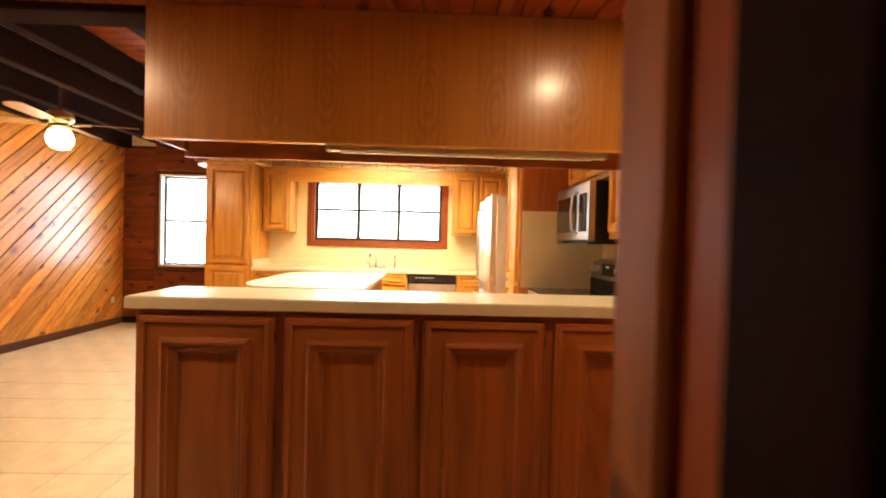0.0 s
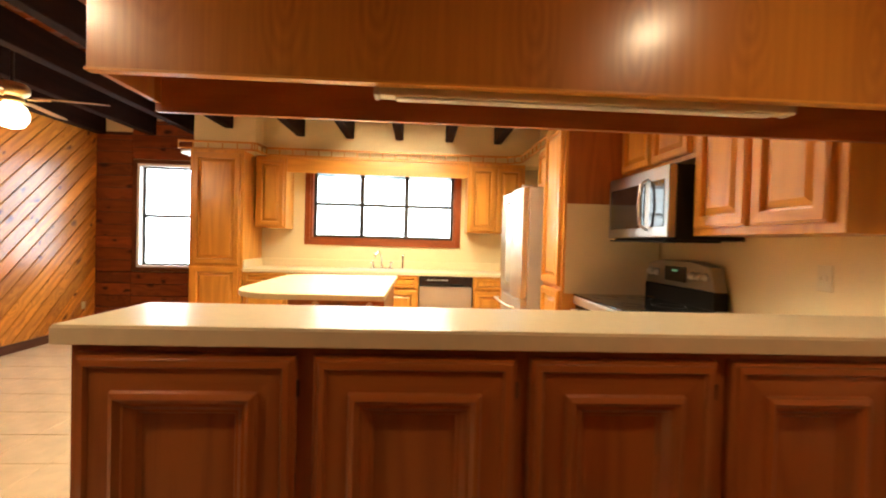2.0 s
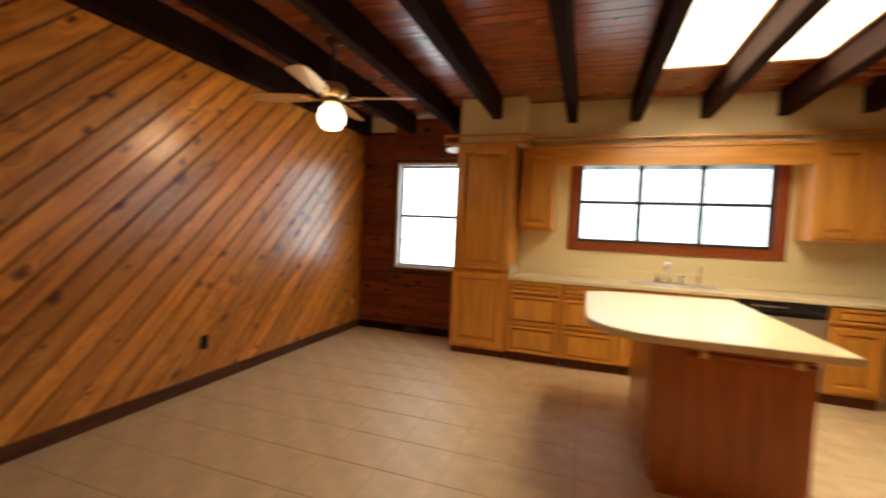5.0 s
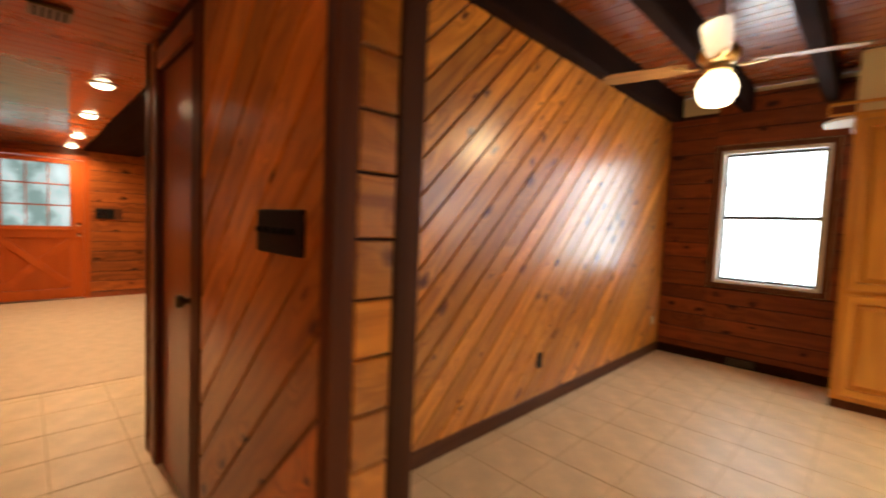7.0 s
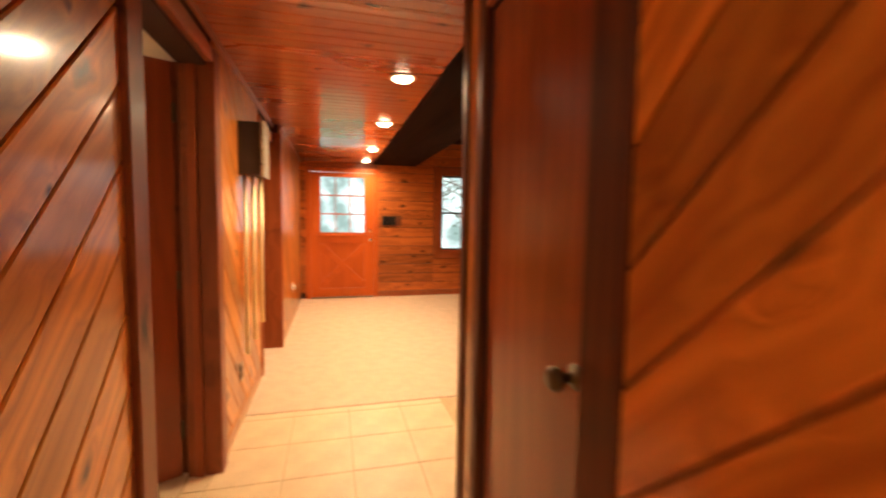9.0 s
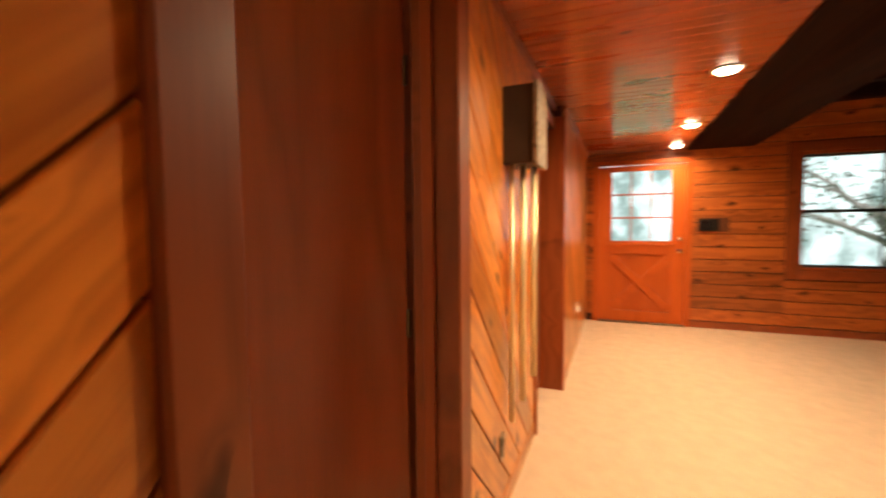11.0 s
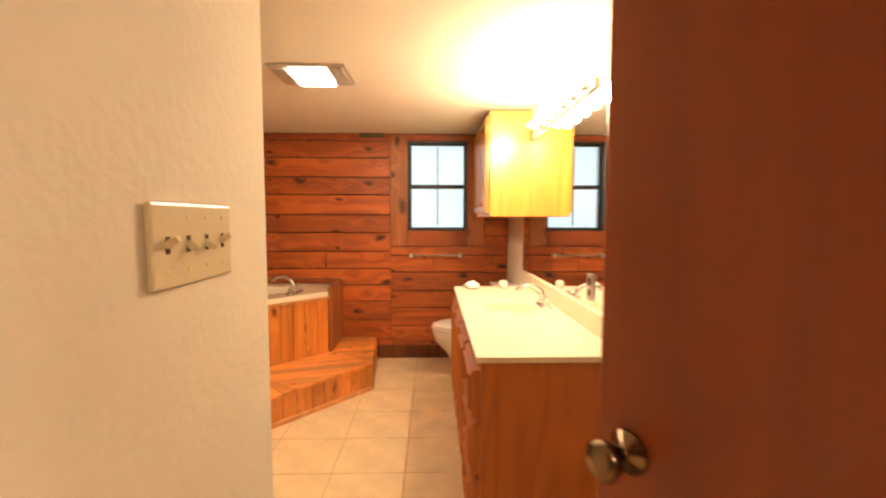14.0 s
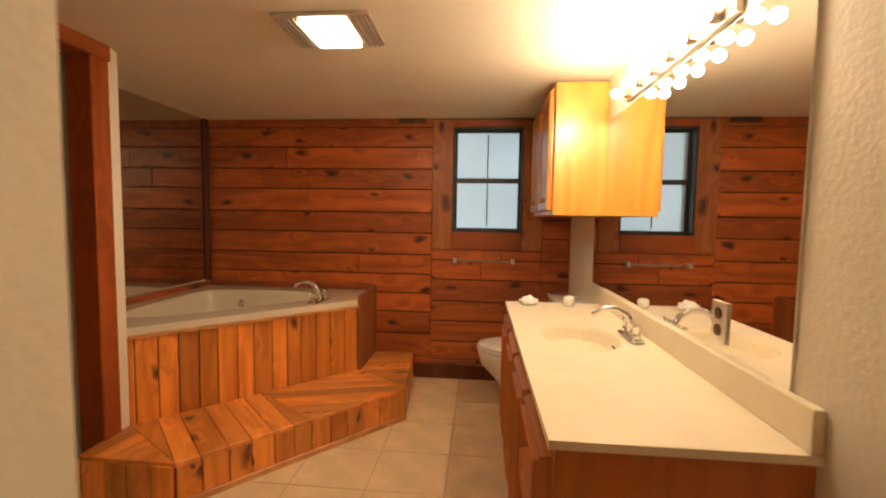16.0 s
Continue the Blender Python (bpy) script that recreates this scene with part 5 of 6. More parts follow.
for a, b in (((0.155, 0.86), (0.845, 0.20)), ((0.155, 0.20), (0.845, 0.86))):
    d = (Vector((*b, 0)) - Vector((*a, 0))).normalized()
    s = Vector((-d.y, d.x, 0)) * 0.045
    br = part("brace", prism([(a[0] + s.x, a[1] + s.y), (a[0] - s.x, a[1] - s.y), (b[0] - s.x, b[1] - s.y), (b[0] + s.x, b[1] + s.y)], 0, 0.034 if a[1] > 0.5 else 0.028, 0.003), front_paint, fd)
    br.matrix_basis = Matrix.Translation((0, 0.0448, 0)) @ Matrix.Rotation(radians(90), 4, "X")
part("ledge", box(0.10, -0.012, 1.005, 0.90, 0.0118, 1.035, 0.004), front_paint, fd)
for k in (1, 2):
    part("muntin", box(0.155 + 0.69 * k / 3 - 0.008, 0.02, 1.07, 0.155 + 0.69 * k / 3 + 0.008, 0.045, 1.96, 0.003), front_paint, fd)
    part("muntin", box(0.155, 0.018, 1.07 + 0.89 * k / 3 - 0.01, 0.845, 0.043, 1.07 + 0.89 * k / 3 + 0.01, 0.003), front_paint, fd)
for i in range(3):
    for j in range(3):
        p = part("pane", box(0.155 + 0.23 * i, 0.03, 1.07 + 0.2967 * j, 0.155 + 0.23 * (i + 1), 0.034, 1.07 + 0.2967 * (j + 1)), glass, fd)
        p.visible_shadow = False
part("door_knob", lathe([(0.03, 0.011), (0.028, 0.004), (0.011, 0.0), (0.011, -0.03), (0.027, -0.04), (0.027, -0.06), (0.016, -0.068)], (0.94, 0, 0.95), axis="Y", seg=16), chrome, fd, smooth=True)
part("deadbolt", lathe([(0.028, 0.011), (0.028, -0.006), (0.02, -0.012)], (0.94, 0, 1.10), axis="Y", seg=16), chrome, fd, smooth=True)
for y0, y1, z0, z1 in ((0.96, 1.03, 0, 2.10), (2.03, 2.10, 0, 2.10)):
    tagged(part("door_casing", box(FRONT - 0.02, y0, z0, FRONT + 0.022, y1, z1, 0.004), front_paint), "orange stained casing of the front door", "trim", kind="structure")
tagged(part("door_casing", box(FRONT - 0.02, 1.03, 2.035, FRONT + 0.022, 2.03, 2.10, 0.004), front_paint), "orange stained casing of the front door", "trim", kind="structure")
tagged(part("threshold", box(FRONT - 0.1, 1.03, 0.0, FRONT + 0.05, 2.03, 0.022, 0.006), bronze), "dark metal door threshold", "threshold", kind="structure")
# boards of the front wall
F0 = (0, 1, 0)
boards(wall_front, (FRONT - 0.016, 0.87, 0.09), F0, (1, 0, 0), 0.09, LOW, 0.15, 0, front_board, 0.008, 0.016, 0.05)
boards(wall_front, (FRONT - 0.016, 0.96, 2.101), F0, (1, 0, 0), 1.14, LOW - 2.103, 0.15, 0, front_board, 0.004, 0.016)
boards(wall_front, (FRONT - 0.016, 2.10, 0.09), F0, (1, 0, 0), 0.94, HIGH - 0.1, 0.15, 0, front_board, 0.008, 0.016, 0.05)
boards(wall_front, (FRONT - 0.016, 3.04, 0.09), F0, (1, 0, 0), 1.76, 0.54, 0.15, 0, front_board, 0.008, 0.016, 0.05)
boards(wall_front, (FRONT - 0.016, 3.04, 2.20), F0, (1, 0, 0), 1.76, 0.58, 0.15, 0, front_board, 0.008, 0.016, 0.05)
boards(wall_front, (FRONT - 0.016, 4.80, 0.09), F0, (1, 0, 0), 3.15, HIGH - 0.1, 0.15, 0, front_board, 0.008, 0.016, 0.05, 0.4)
tagged(part("baseboard", box(FRONT - 0.016, 2.10, -0.008, FRONT + 0.016, 7.99, 0.088, 0.004), trim_y), "red-brown baseboard of the front wall", "baseboard", kind="structure")
window("window_living", (FRONT, 3.16, 0.75), 90, 1.52, 1.33, 2, 2, "sash window in the pine front wall with brown casing", (trim_z, trim_x), 0.11, liner=trim_z)
th = thing("wall_console", "dark control box on a brown backing board beside the door", "control box", (FRONT, 2.32, 1.27), rz=90)
part("backing", box(-0.165, -0.014, -0.085, 0.165, 0, 0.085, 0.004), post_wood, th)
part("case", box(-0.15, -0.04, -0.07, 0.06, -0.0142, 0.07, 0.006, seg=2), black_matt, th)
part("grille", box(-0.13, -0.043, -0.05, -0.03, -0.0402, 0.05, 0.002), black_gloss, th)

# ---- bathroom ----
boards(wall_bath_b, (-3.70, BATHB - 0.016, 0.0), (-1, 0, 0), (0, 1, 0), 1.885, BATHC - 0.002, 0.166, 0, log_board_bath, 0.007, 0.016, 0.12, 0.5)
boards(wall_bath_b, (-5.585, BATHB - 0.016, 0.0), (-1, 0, 0), (0, 1, 0), 0.865, 1.038, 0.166, 0, log_board_bath, 0.007, 0.016, 0.12, 0.4)
boards(wall_bath_b, (-6.45, BATHB - 0.016, 0.0), (-1, 0, 0), (0, 1, 0), 0.30, BATHC - 0.002, 0.166, 0, log_board_bath, 0.007, 0.016, 0.12)
bw = window("window_bath", (-5.745, BATHB, 1.18), 180, 0.545, 0.815, 1, 2, "frosted sash window in a wide knotty pine casing", None, depth=0.15, pane=frosted, liner=black_frame, t=0.012, f=0.018)
part("glazing_bar", box(0.268, 0.09, 0.05, 0.277, 0.10, 0.77), black_frame, bw)
for nm, r in (("casing", (-0.16, -0.14, 0.0, 0.868)), ("casing", (0.545, -0.14, 0.705, 0.868))):
    cz = part(nm, box(r[0], -0.012, r[1], r[2], 0.0, r[3], 0.004), log_z, bw)
part("casing", box(0.0, -0.012, 0.815, 0.545, 0.0, 0.868, 0.004), trim_x, bw)
part("window_sill", box(0.0, -0.014, -0.14, 0.545, 0.0, 0.0, 0.004), trim_x, bw)
tagged(part("baseboard", box(-6.74, BATHB, -0.008, -5.46, BATHB + 0.03, 0.115, 0.008), post_wood), "dark rough bottom board of the bathroom wall", "baseboard", kind="structure")
tb = thing("towel_bar", "clear towel bar on the pine wall below the window", "towel bar", (-6.0, BATHB, 0.955))
part("bar", box(-0.24, 0.045, -0.007, 0.24, 0.057, 0.007, 0.003, seg=2), dark_steel, tb)
for s in (-0.225, 0.225):
    part("bracket", box(s - 0.014, 0.0, -0.018, s + 0.014, 0.062, 0.018, 0.005, seg=2), steel_side, tb)
vg = thing("wall_vent", "small dark vent at the top of the pine wall", "vent", (-5.42, BATHB, 2.035))
part("frame", box(-0.11, 0.0, -0.02, 0.11, 0.018, 0.022, 0.004), bronze, vg)
for k in range(3):
    part("slat", box(-0.10, 0.0182, -0.013 + k * 0.012, 0.10, 0.024, -0.008 + k * 0.012), bronze, vg)

# vanity
van = cabinet("vanity_cabinet", "oak vanity cabinet with drawers and framed doors", (-6.14, -2.305), 90, 1.52, 0.522, 0, 0.788,
              [(0.03, 0.13, 0.34, 0.62, "door"), (0.40, 0.13, 0.34, 0.62, "door"), (0.77, 0.13, 0.34, 0.62, "door"),
               (1.15, 0.57, 0.34, 0.18, "drawer"), (1.15, 0.36, 0.34, 0.19, "drawer"), (1.15, 0.13, 0.34, 0.21, "drawer")], van_v, van_h, toe=0.09, s=0.6, hollow=True)
vt = thing("worktop", "cream cultured marble vanity top with an oval basin", "vanity top", (0, 0, 0))
bm = bmesh.new()
cx, cy, ra, rb = -6.375, -1.61, 0.15, 0.205
X0, X1, Y0, Y1, ZT = BATHW + 0.002, -6.122, -2.322, -0.768, 0.812
seg = 40
rings = []
for f, z in ((None, ZT - 0.020), (None, ZT), (1.0, ZT), (0.95, ZT - 0.016), (0.88, ZT - 0.06), (0.68, ZT - 0.11), (0.3, ZT - 0.125), (0.08, ZT - 0.128)):
    ring = []
    for k in range(seg):
        a = 2 * math.pi * (k + 0.5) / seg
        ux, uy = math.cos(a), math.sin(a)
        if f is None:
            t = min((X1 - cx) / ux if ux > 0 else (X0 - cx) / ux, (Y1 - cy) / uy if uy > 0 else (Y0 - cy) / uy)
            p = (cx + ux * t, cy + uy * t, z)
        else:
            p = (cx + ux * ra * f, cy + uy * rb * f, z)
        ring.append(p)
    if f is None:
        for c in ((X0, Y0), (X1, Y0), (X0, Y1), (X1, Y1)):
            k = min(range(seg), key=lambda q: (ring[q][0] - c[0]) ** 2 + (ring[q][1] - c[1]) ** 2)
            ring[k] = (*c, z)
    rings.append([bm.verts.new(p) for p in ring])
for a, b in zip(rings, rings[1:]):
    for k in range(seg):
        bm.faces.new((a[k], a[(k + 1) % seg], b[(k + 1) % seg], b[k]))
bm.faces.new(rings[-1])
bmesh.ops.recalc_face_normals(bm, faces=bm.faces[:])
part("top", bm, marble, vt)
part("back_splash", box(BATHW + 0.001, -2.322, 0.8125, BATHW + 0.026, -0.770, 0.905, 0.004, seg=2), marble, vt)
part("drain", lathe([(0.022, 0.684), (0.022, 0.6875), (0.012, 0.688)], (cx, cy, 0), seg=16), chrome, vt)
part("overflow", box(cx - ra * 0.93, cy - 0.02, 0.768, cx - ra * 0.9, cy + 0.02, 0.776), black_matt, vt)


def basin_tap(name, label, at, rz):
    f = thing(name, label, "tap", at, rz=rz)
    part("base_plate", box(-0.026, -0.085, 0, 0.026, 0.085, 0.014, 0.01, seg=3), chrome, f, smooth=True)
    part("spout", tube([(0, 0, 0.01), (0, 0, 0.06), (0.02, 0, 0.095), (0.06, 0, 0.118), (0.11, 0, 0.118), (0.14, 0, 0.10), (0.148, 0, 0.085)], [0.017, 0.014, 0.012, 0.011, 0.0105, 0.012, 0.012]), chrome, f, smooth=True)
    for s in (-0.062, 0.062):
        h = part("handle", lathe([(0.02, 0.012), (0.014, 0.03), (0.012, 0.05), (0.018, 0.058), (0.012, 0.068)], (0, s, 0), seg=14), chrome, f, smooth=True)
        part("lever", tube([(0, s, 0.058), (0.0, s * 1.55, 0.07)], [0.007, 0.005]), chrome, h, smooth=True)
    return f


basin_tap("basin_tap", "chrome basin tap with two lever handles", (-6.575, -1.61, 0.8125), 0)
tub_tap = basin_tap("tub_tap", "chrome tub tap with a curved spout", (-4.895, -2.635, 0.702), -8)
tub_tap.scale = (1.2, 1.2, 1.15)

# mirror, light bar, hanging cabinet
mr = thing("mirror", "large frameless mirror above the vanity", "mirror", (0, 0, 0))
part("glass", box(BATHW + 0.002, -2.53, 0.907, BATHW + 0.008, -0.866, 1.825), mirror, mr)
lb = thing("light_bar", "chrome vanity light bar with lit round bulbs", "lamp", (BATHW + 0.0005, -1.575, 1.862))
part("back_plate", box(0.0, -0.44, -0.022, 0.025, 0.44, 0.022, 0.006, seg=2), steel, lb)
for k in range(6):
    yb = -0.37 + 0.148 * k
    part("socket", lathe([(0.019, 0.0255), (0.019, 0.048), (0.014, 0.055)], (0, yb, 0), axis="X", seg=14), chrome, lb)
    part("bulb", lathe([(0.009, 0.056), (0.015, 0.064), (0.020, 0.078), (0.021, 0.087), (0.018, 0.099), (0.009, 0.107), (0.002, 0.109)], (0, yb, 0), axis="X", seg=16), bulb_glow, lb, "glowing round bulb", smooth=True)
    point_lamp("bulb_light", (BATHW + 0.143, -1.575 + yb, 1.862), BULB_W, (1.0, 0.78, 0.53), 0.021)
hc = cabinet("hanging_cabinet", "honey oak wall cabinet above the toilet", (-6.372, -3.19), 90, 0.86, 0.290, 1.307, 2.04,
             [(0.03, 1.335, 0.39, 0.675, "door"), (0.44, 1.335, 0.39, 0.675, "door")], oak_v, oak_h, s=0.6)
# toilet
wc = thing("toilet", "cream porcelain toilet with a closed lid", "toilet", (-6.66, -2.79, 0))


def loft(sections, seg=24):
    """A form through ovals: (x centre, x half, y half, z)."""
    bm = bmesh.new()
    rs = [[bm.verts.new((xc + xh * math.cos(2 * math.pi * k / seg), yh * math.sin(2 * math.pi * k / seg), z)) for k in range(seg)] for xc, xh, yh, z in sections]
    for a, b in zip(rs, rs[1:]):
        for k in range(seg):
            bm.faces.new((a[k], a[(k + 1) % seg], b[(k + 1) % seg], b[k]))
    bm.faces.new(rs[0][::-1])
    bm.faces.new(rs[-1])
    bmesh.ops.recalc_face_normals(bm, faces=bm.faces[:])
    return bm


part("bowl", loft([(0.36, 0.17, 0.11, -0.006), (0.36, 0.16, 0.10, 0.08), (0.40, 0.17, 0.11, 0.18), (0.44, 0.23, 0.17, 0.29), (0.45, 0.245, 0.185, 0.375), (0.45, 0.24, 0.18, 0.388)]), porcelain, wc, smooth=True)
part("seat", loft([(0.45, 0.235, 0.178, 0.389), (0.45, 0.25, 0.19, 0.394), (0.45, 0.25, 0.19, 0.408), (0.45, 0.24, 0.182, 0.411)]), porcelain, wc, smooth=True)
part("lid", loft([(0.445, 0.24, 0.182, 0.412), (0.445, 0.248, 0.188, 0.417), (0.445, 0.244, 0.185, 0.43), (0.445, 0.2, 0.15, 0.436)]), porcelain, wc, smooth=True)
part("tank", box(0.0, -0.22, 0.36, 0.19, 0.22, 0.72, 0.03, seg=3), porcelain, wc, smooth=True)
part("tank_lid", box(-0.002, -0.232, 0.722, 0.205, 0.232, 0.755, 0.012, seg=2), porcelain, wc, smooth=True)
part("flush_lever", tube([(0.19, 0.15, 0.66), (0.212, 0.15, 0.66), (0.215, 0.08, 0.65)], 0.007), chrome, wc, smooth=True)
# small things on the vanity
cl = thing("cloth", "small crumpled white cloth on the vanity", "cloth", (-6.24, -2.22, 0.8125))
bm = bmesh.new()
bmesh.ops.create_icosphere(bm, subdivisions=3, radius=0.04)
for v in bm.verts:
    q = v.co.normalized()
    v.co *= 1 + 0.5 * noise.noise(q * 2.3)
    v.co.z = max(v.co.z * 0.7 + 0.022, 0.0)
    v.co.x *= 1.2
part("folds", bm, paper, cl, smooth=True)
cu = thing("soap_cup", "small round cream cup on the vanity", "cup", (-6.46, -2.24, 0.8125))
part("body", lathe([(0.022, 0), (0.03, 0.012), (0.032, 0.035), (0.026, 0.05), (0.012, 0.055)], seg=18), porcelain, cu, smooth=True)

# ceiling fan and lamp unit
cf = thing("bath_ceiling_light", "ceiling vent unit with a lit lens and metal grilles", "lamp", (-5.335, -1.665, BATHC))
part("frame", box(-0.195, -0.15, -0.018, 0.195, 0.15, -0.001, 0.006, seg=2), steel, cf)
part("lens", box(-0.095, -0.125, -0.034, 0.095, 0.125, -0.0185, 0.012, seg=3), heat_glow, cf)
for s in (-1, 1):
    for k in range(4):
        part("grille_slat", box(s * (0.114 + k * 0.02) - 0.005, -0.135, -0.023, s * (0.114 + k * 0.02) + 0.005, 0.135, -0.0185, 0.001), steel_side, cf)
area_lamp("bath_light", (-5.345, -1.65, BATHC - 0.05), (-5.345, -1.65, 0), 0.17, 0.28, BATH_W, (1.0, 0.78, 0.53))

# four-gang switch
sp = thing("switch_plate", "ivory four-gang switch plate on the white wall", "switch", (-5.6305, 0.057, 1.256), rz=-90)
part("plate", box(-0.100, -0.008, -0.055, 0.100, 0, 0.055, 0.005, seg=2), ivory, sp)
for k in range(4):
    kx = -0.069 + k * 0.046
    part("slot", box(kx - 0.0045, -0.0085, -0.011, kx + 0.0045, -0.0078, 0.011), bronze, sp)
    up = 1 if k in (0, 3) else -1
    part("toggle", tube([(kx, -0.006, 0.0), (kx, -0.022, 0.009 * up)], [0.006, 0.004], seg=8), ivory, sp)
    for sz in (-0.034, 0.034):
        part("screw", lathe([(0.0028, -0.0075), (0.0028, -0.0092)], (kx, 0, sz), axis="Y", seg=8), brass, sp)

# tub with its deck, skirt and step
A, B = Vector((-5.125, -2.783, 0)), Vector((-4.205, -1.845, 0))
ab = (B - A).normalized()
nb = Vector((-ab.y, ab.x, 0))
tub = thing("corner_tub", "cream corner bathtub in a cedar clad surround", "bathtub", (0, 0, 0))
deck = [(A.x, A.y), (B.x, B.y), (-3.703, -1.845), (-3.703, BATHB + 0.002), (A.x + 0.01, BATHB + 0.002)]
inner = [(-4.93, -2.84), (-4.28, -2.16), (-4.02, -2.02), (-3.88, -2.10), (-3.85, -2.9), (-3.95, -3.02), (-4.75, -3.03)]


def smooth_loop(pts, n=3):
    for _ in range(n):
        out = []
        for i, p in enumerate(pts):
            q = pts[(i + 1) % len(pts)]
            out += [(0.75 * p[0] + 0.25 * q[0], 0.75 * p[1] + 0.25 * q[1]), (0.25 * p[0] + 0.75 * q[0], 0.25 * p[1] + 0.75 * q[1])]
        pts = out
    return pts


basin = smooth_loop(inner)
bcx, bcy = sum(p[0] for p in basin) / len(basin), sum(p[1] for p in basin) / len(basin)


def ray_to(poly, ang):
    """Where a ray from the basin's middle meets the deck's edge."""
    dx, dy = math.cos(ang), math.sin(ang)
    best = 9.0
    for p, q in zip(poly, poly[1:] + poly[:1]):
        ex, ey = q[0] - p[0], q[1] - p[1]
        den = dx * ey - dy * ex
        if abs(den) < 1e-9:
            continue
        t = ((p[0] - bcx) * ey - (p[1] - bcy) * ex) / den
        s = ((p[0] - bcx) * dy - (p[1] - bcy) * dx) / den
        if t > 0 and -1e-6 <= s <= 1 + 1e-6:
            best = min(best, t)
    return bcx + dx * best, bcy + dy * best


bm = bmesh.new()
rim = [ray_to(deck, math.atan2(p[1] - bcy, p[0] - bcx)) for p in basin]
for c in deck:
    k = min(range(len(rim)), key=lambda q: math.dist(rim[q], c))
    rim[k] = c
rs = [[bm.verts.new((x, y, 0.662)) for x, y in rim], [bm.verts.new((x, y, 0.70)) for x, y in rim]]
for f, z in ((1.0, 0.702), (0.975, 0.69), (0.93, 0.62), (0.84, 0.36), (0.72, 0.27), (0.1, 0.262)):
    rs.append([bm.verts.new((bcx + (x - bcx) * f, bcy + (y - bcy) * f, z)) for x, y in basin])
m_ = len(basin)
for a, b in zip(rs, rs[1:]):
    for k in range(m_):
        bm.faces.new((a[k], a[(k + 1) % m_], b[(k + 1) % m_], b[k]))
bm.faces.new(rs[-1])
bmesh.ops.recalc_face_normals(bm, faces=bm.faces[:])
part("tub_shell", bm, tub_acrylic, tub, smooth=False)
part("overflow", lathe([(0.03, -0.012), (0.032, -0.004), (0.024, 0.006), (0.01, 0.008)], (-4.14, -2.985, 0.60), axis="Y", seg=18), chrome, tub, smooth=True)
skirt = part("skirt", prism([(p.x, p.y) for p in (A - nb * 0.03, B - nb * 0.03, B - nb * 0.06, A - nb * 0.06)], 0.0, 0.66), groove, tub)
L = (B - A).length
boards(skirt, tuple(B - nb * 0.03 + Vector((0, 0, 0.0))), tuple(-ab), tuple((-ab).cross(Vector((0, 0, 1)))), L, 0.66, 0.098, 90, cedar_board, 0.004, 0.018, 0.12)
part("rim_board", prism([(p.x, p.y) for p in (A + nb * 0.012, B + nb * 0.012, B - nb * 0.03, A - nb * 0.03)], 0.642, 0.6615, 0.003), cedar_x, tub)
part("side_panel", box(A.x - 0.018, BATHB + 0.001, 0.0, A.x + 0.004, A.y + 0.01, 0.735, 0.003), log_z, tub)
part("ledge", box(A.x, BATHB + 0.001, 0.703, -3.704, BATHB + 0.05, 0.745, 0.004), trim_x, tub)
part("ledge", box(-3.76, BATHB + 0.05, 0.703, -3.704, -1.845, 0.74, 0.004), trim_y, tub)
# step
st = thing("tub_step", "low cedar step wrapped round the bathtub", "step", (0, 0, 0))
S1, S2 = Vector((-5.50, -2.50, 0)), Vector((-4.66, -1.565, 0))
sd = (S2 - S1).normalized()
sn = Vector((-sd.y, sd.x, 0))
core = [(S1.x + 0.02, S1.y), (S2.x, S2.y - 0.02), (-4.21, -1.585), (-4.21, -1.84), (B.x - 0.005, B.y), (A.x - 0.02, A.y + 0.01), (A.x - 0.02, BATHB + 0.03), (-5.44, BATHB + 0.03)]
part("core", prism(core[::-1], 0.0, 0.178), groove, st)
boards(st, tuple(S2), tuple(-sd), tuple((-sd).cross(Vector((0, 0, 1)))), (S2 - S1).length, 0.185, 0.105, 90, cedar_board, 0.004, 0.016, 0.12)
boards(st, (-4.205, S2.y, 0.0), (-1, 0, 0), (0, 1, 0), S2.x * -1 - 4.205, 0.185, 0.11, 90, cedar_board, 0.004, 0.016, 0.1)
boards(st, (S1.x, S1.y, 0.0), tuple((Vector((-5.44, BATHB + 0.03, 0)) - S1).normalized()), tuple((Vector((-5.44, BATHB + 0.03, 0)) - S1).normalized().cross(Vector((0, 0, 1)))), 0.70, 0.185, 0.11, 90, cedar_board, 0.004, 0.016, 0.1)
part("toe_strip", prism([(p.x, p.y) for p in (S1 + sn * 0.034, S2 + sn * 0.034, S2 + sn * 0.017, S1 + sn * 0.017)], -0.006, 0.028, 0.004), cedar_x, st)


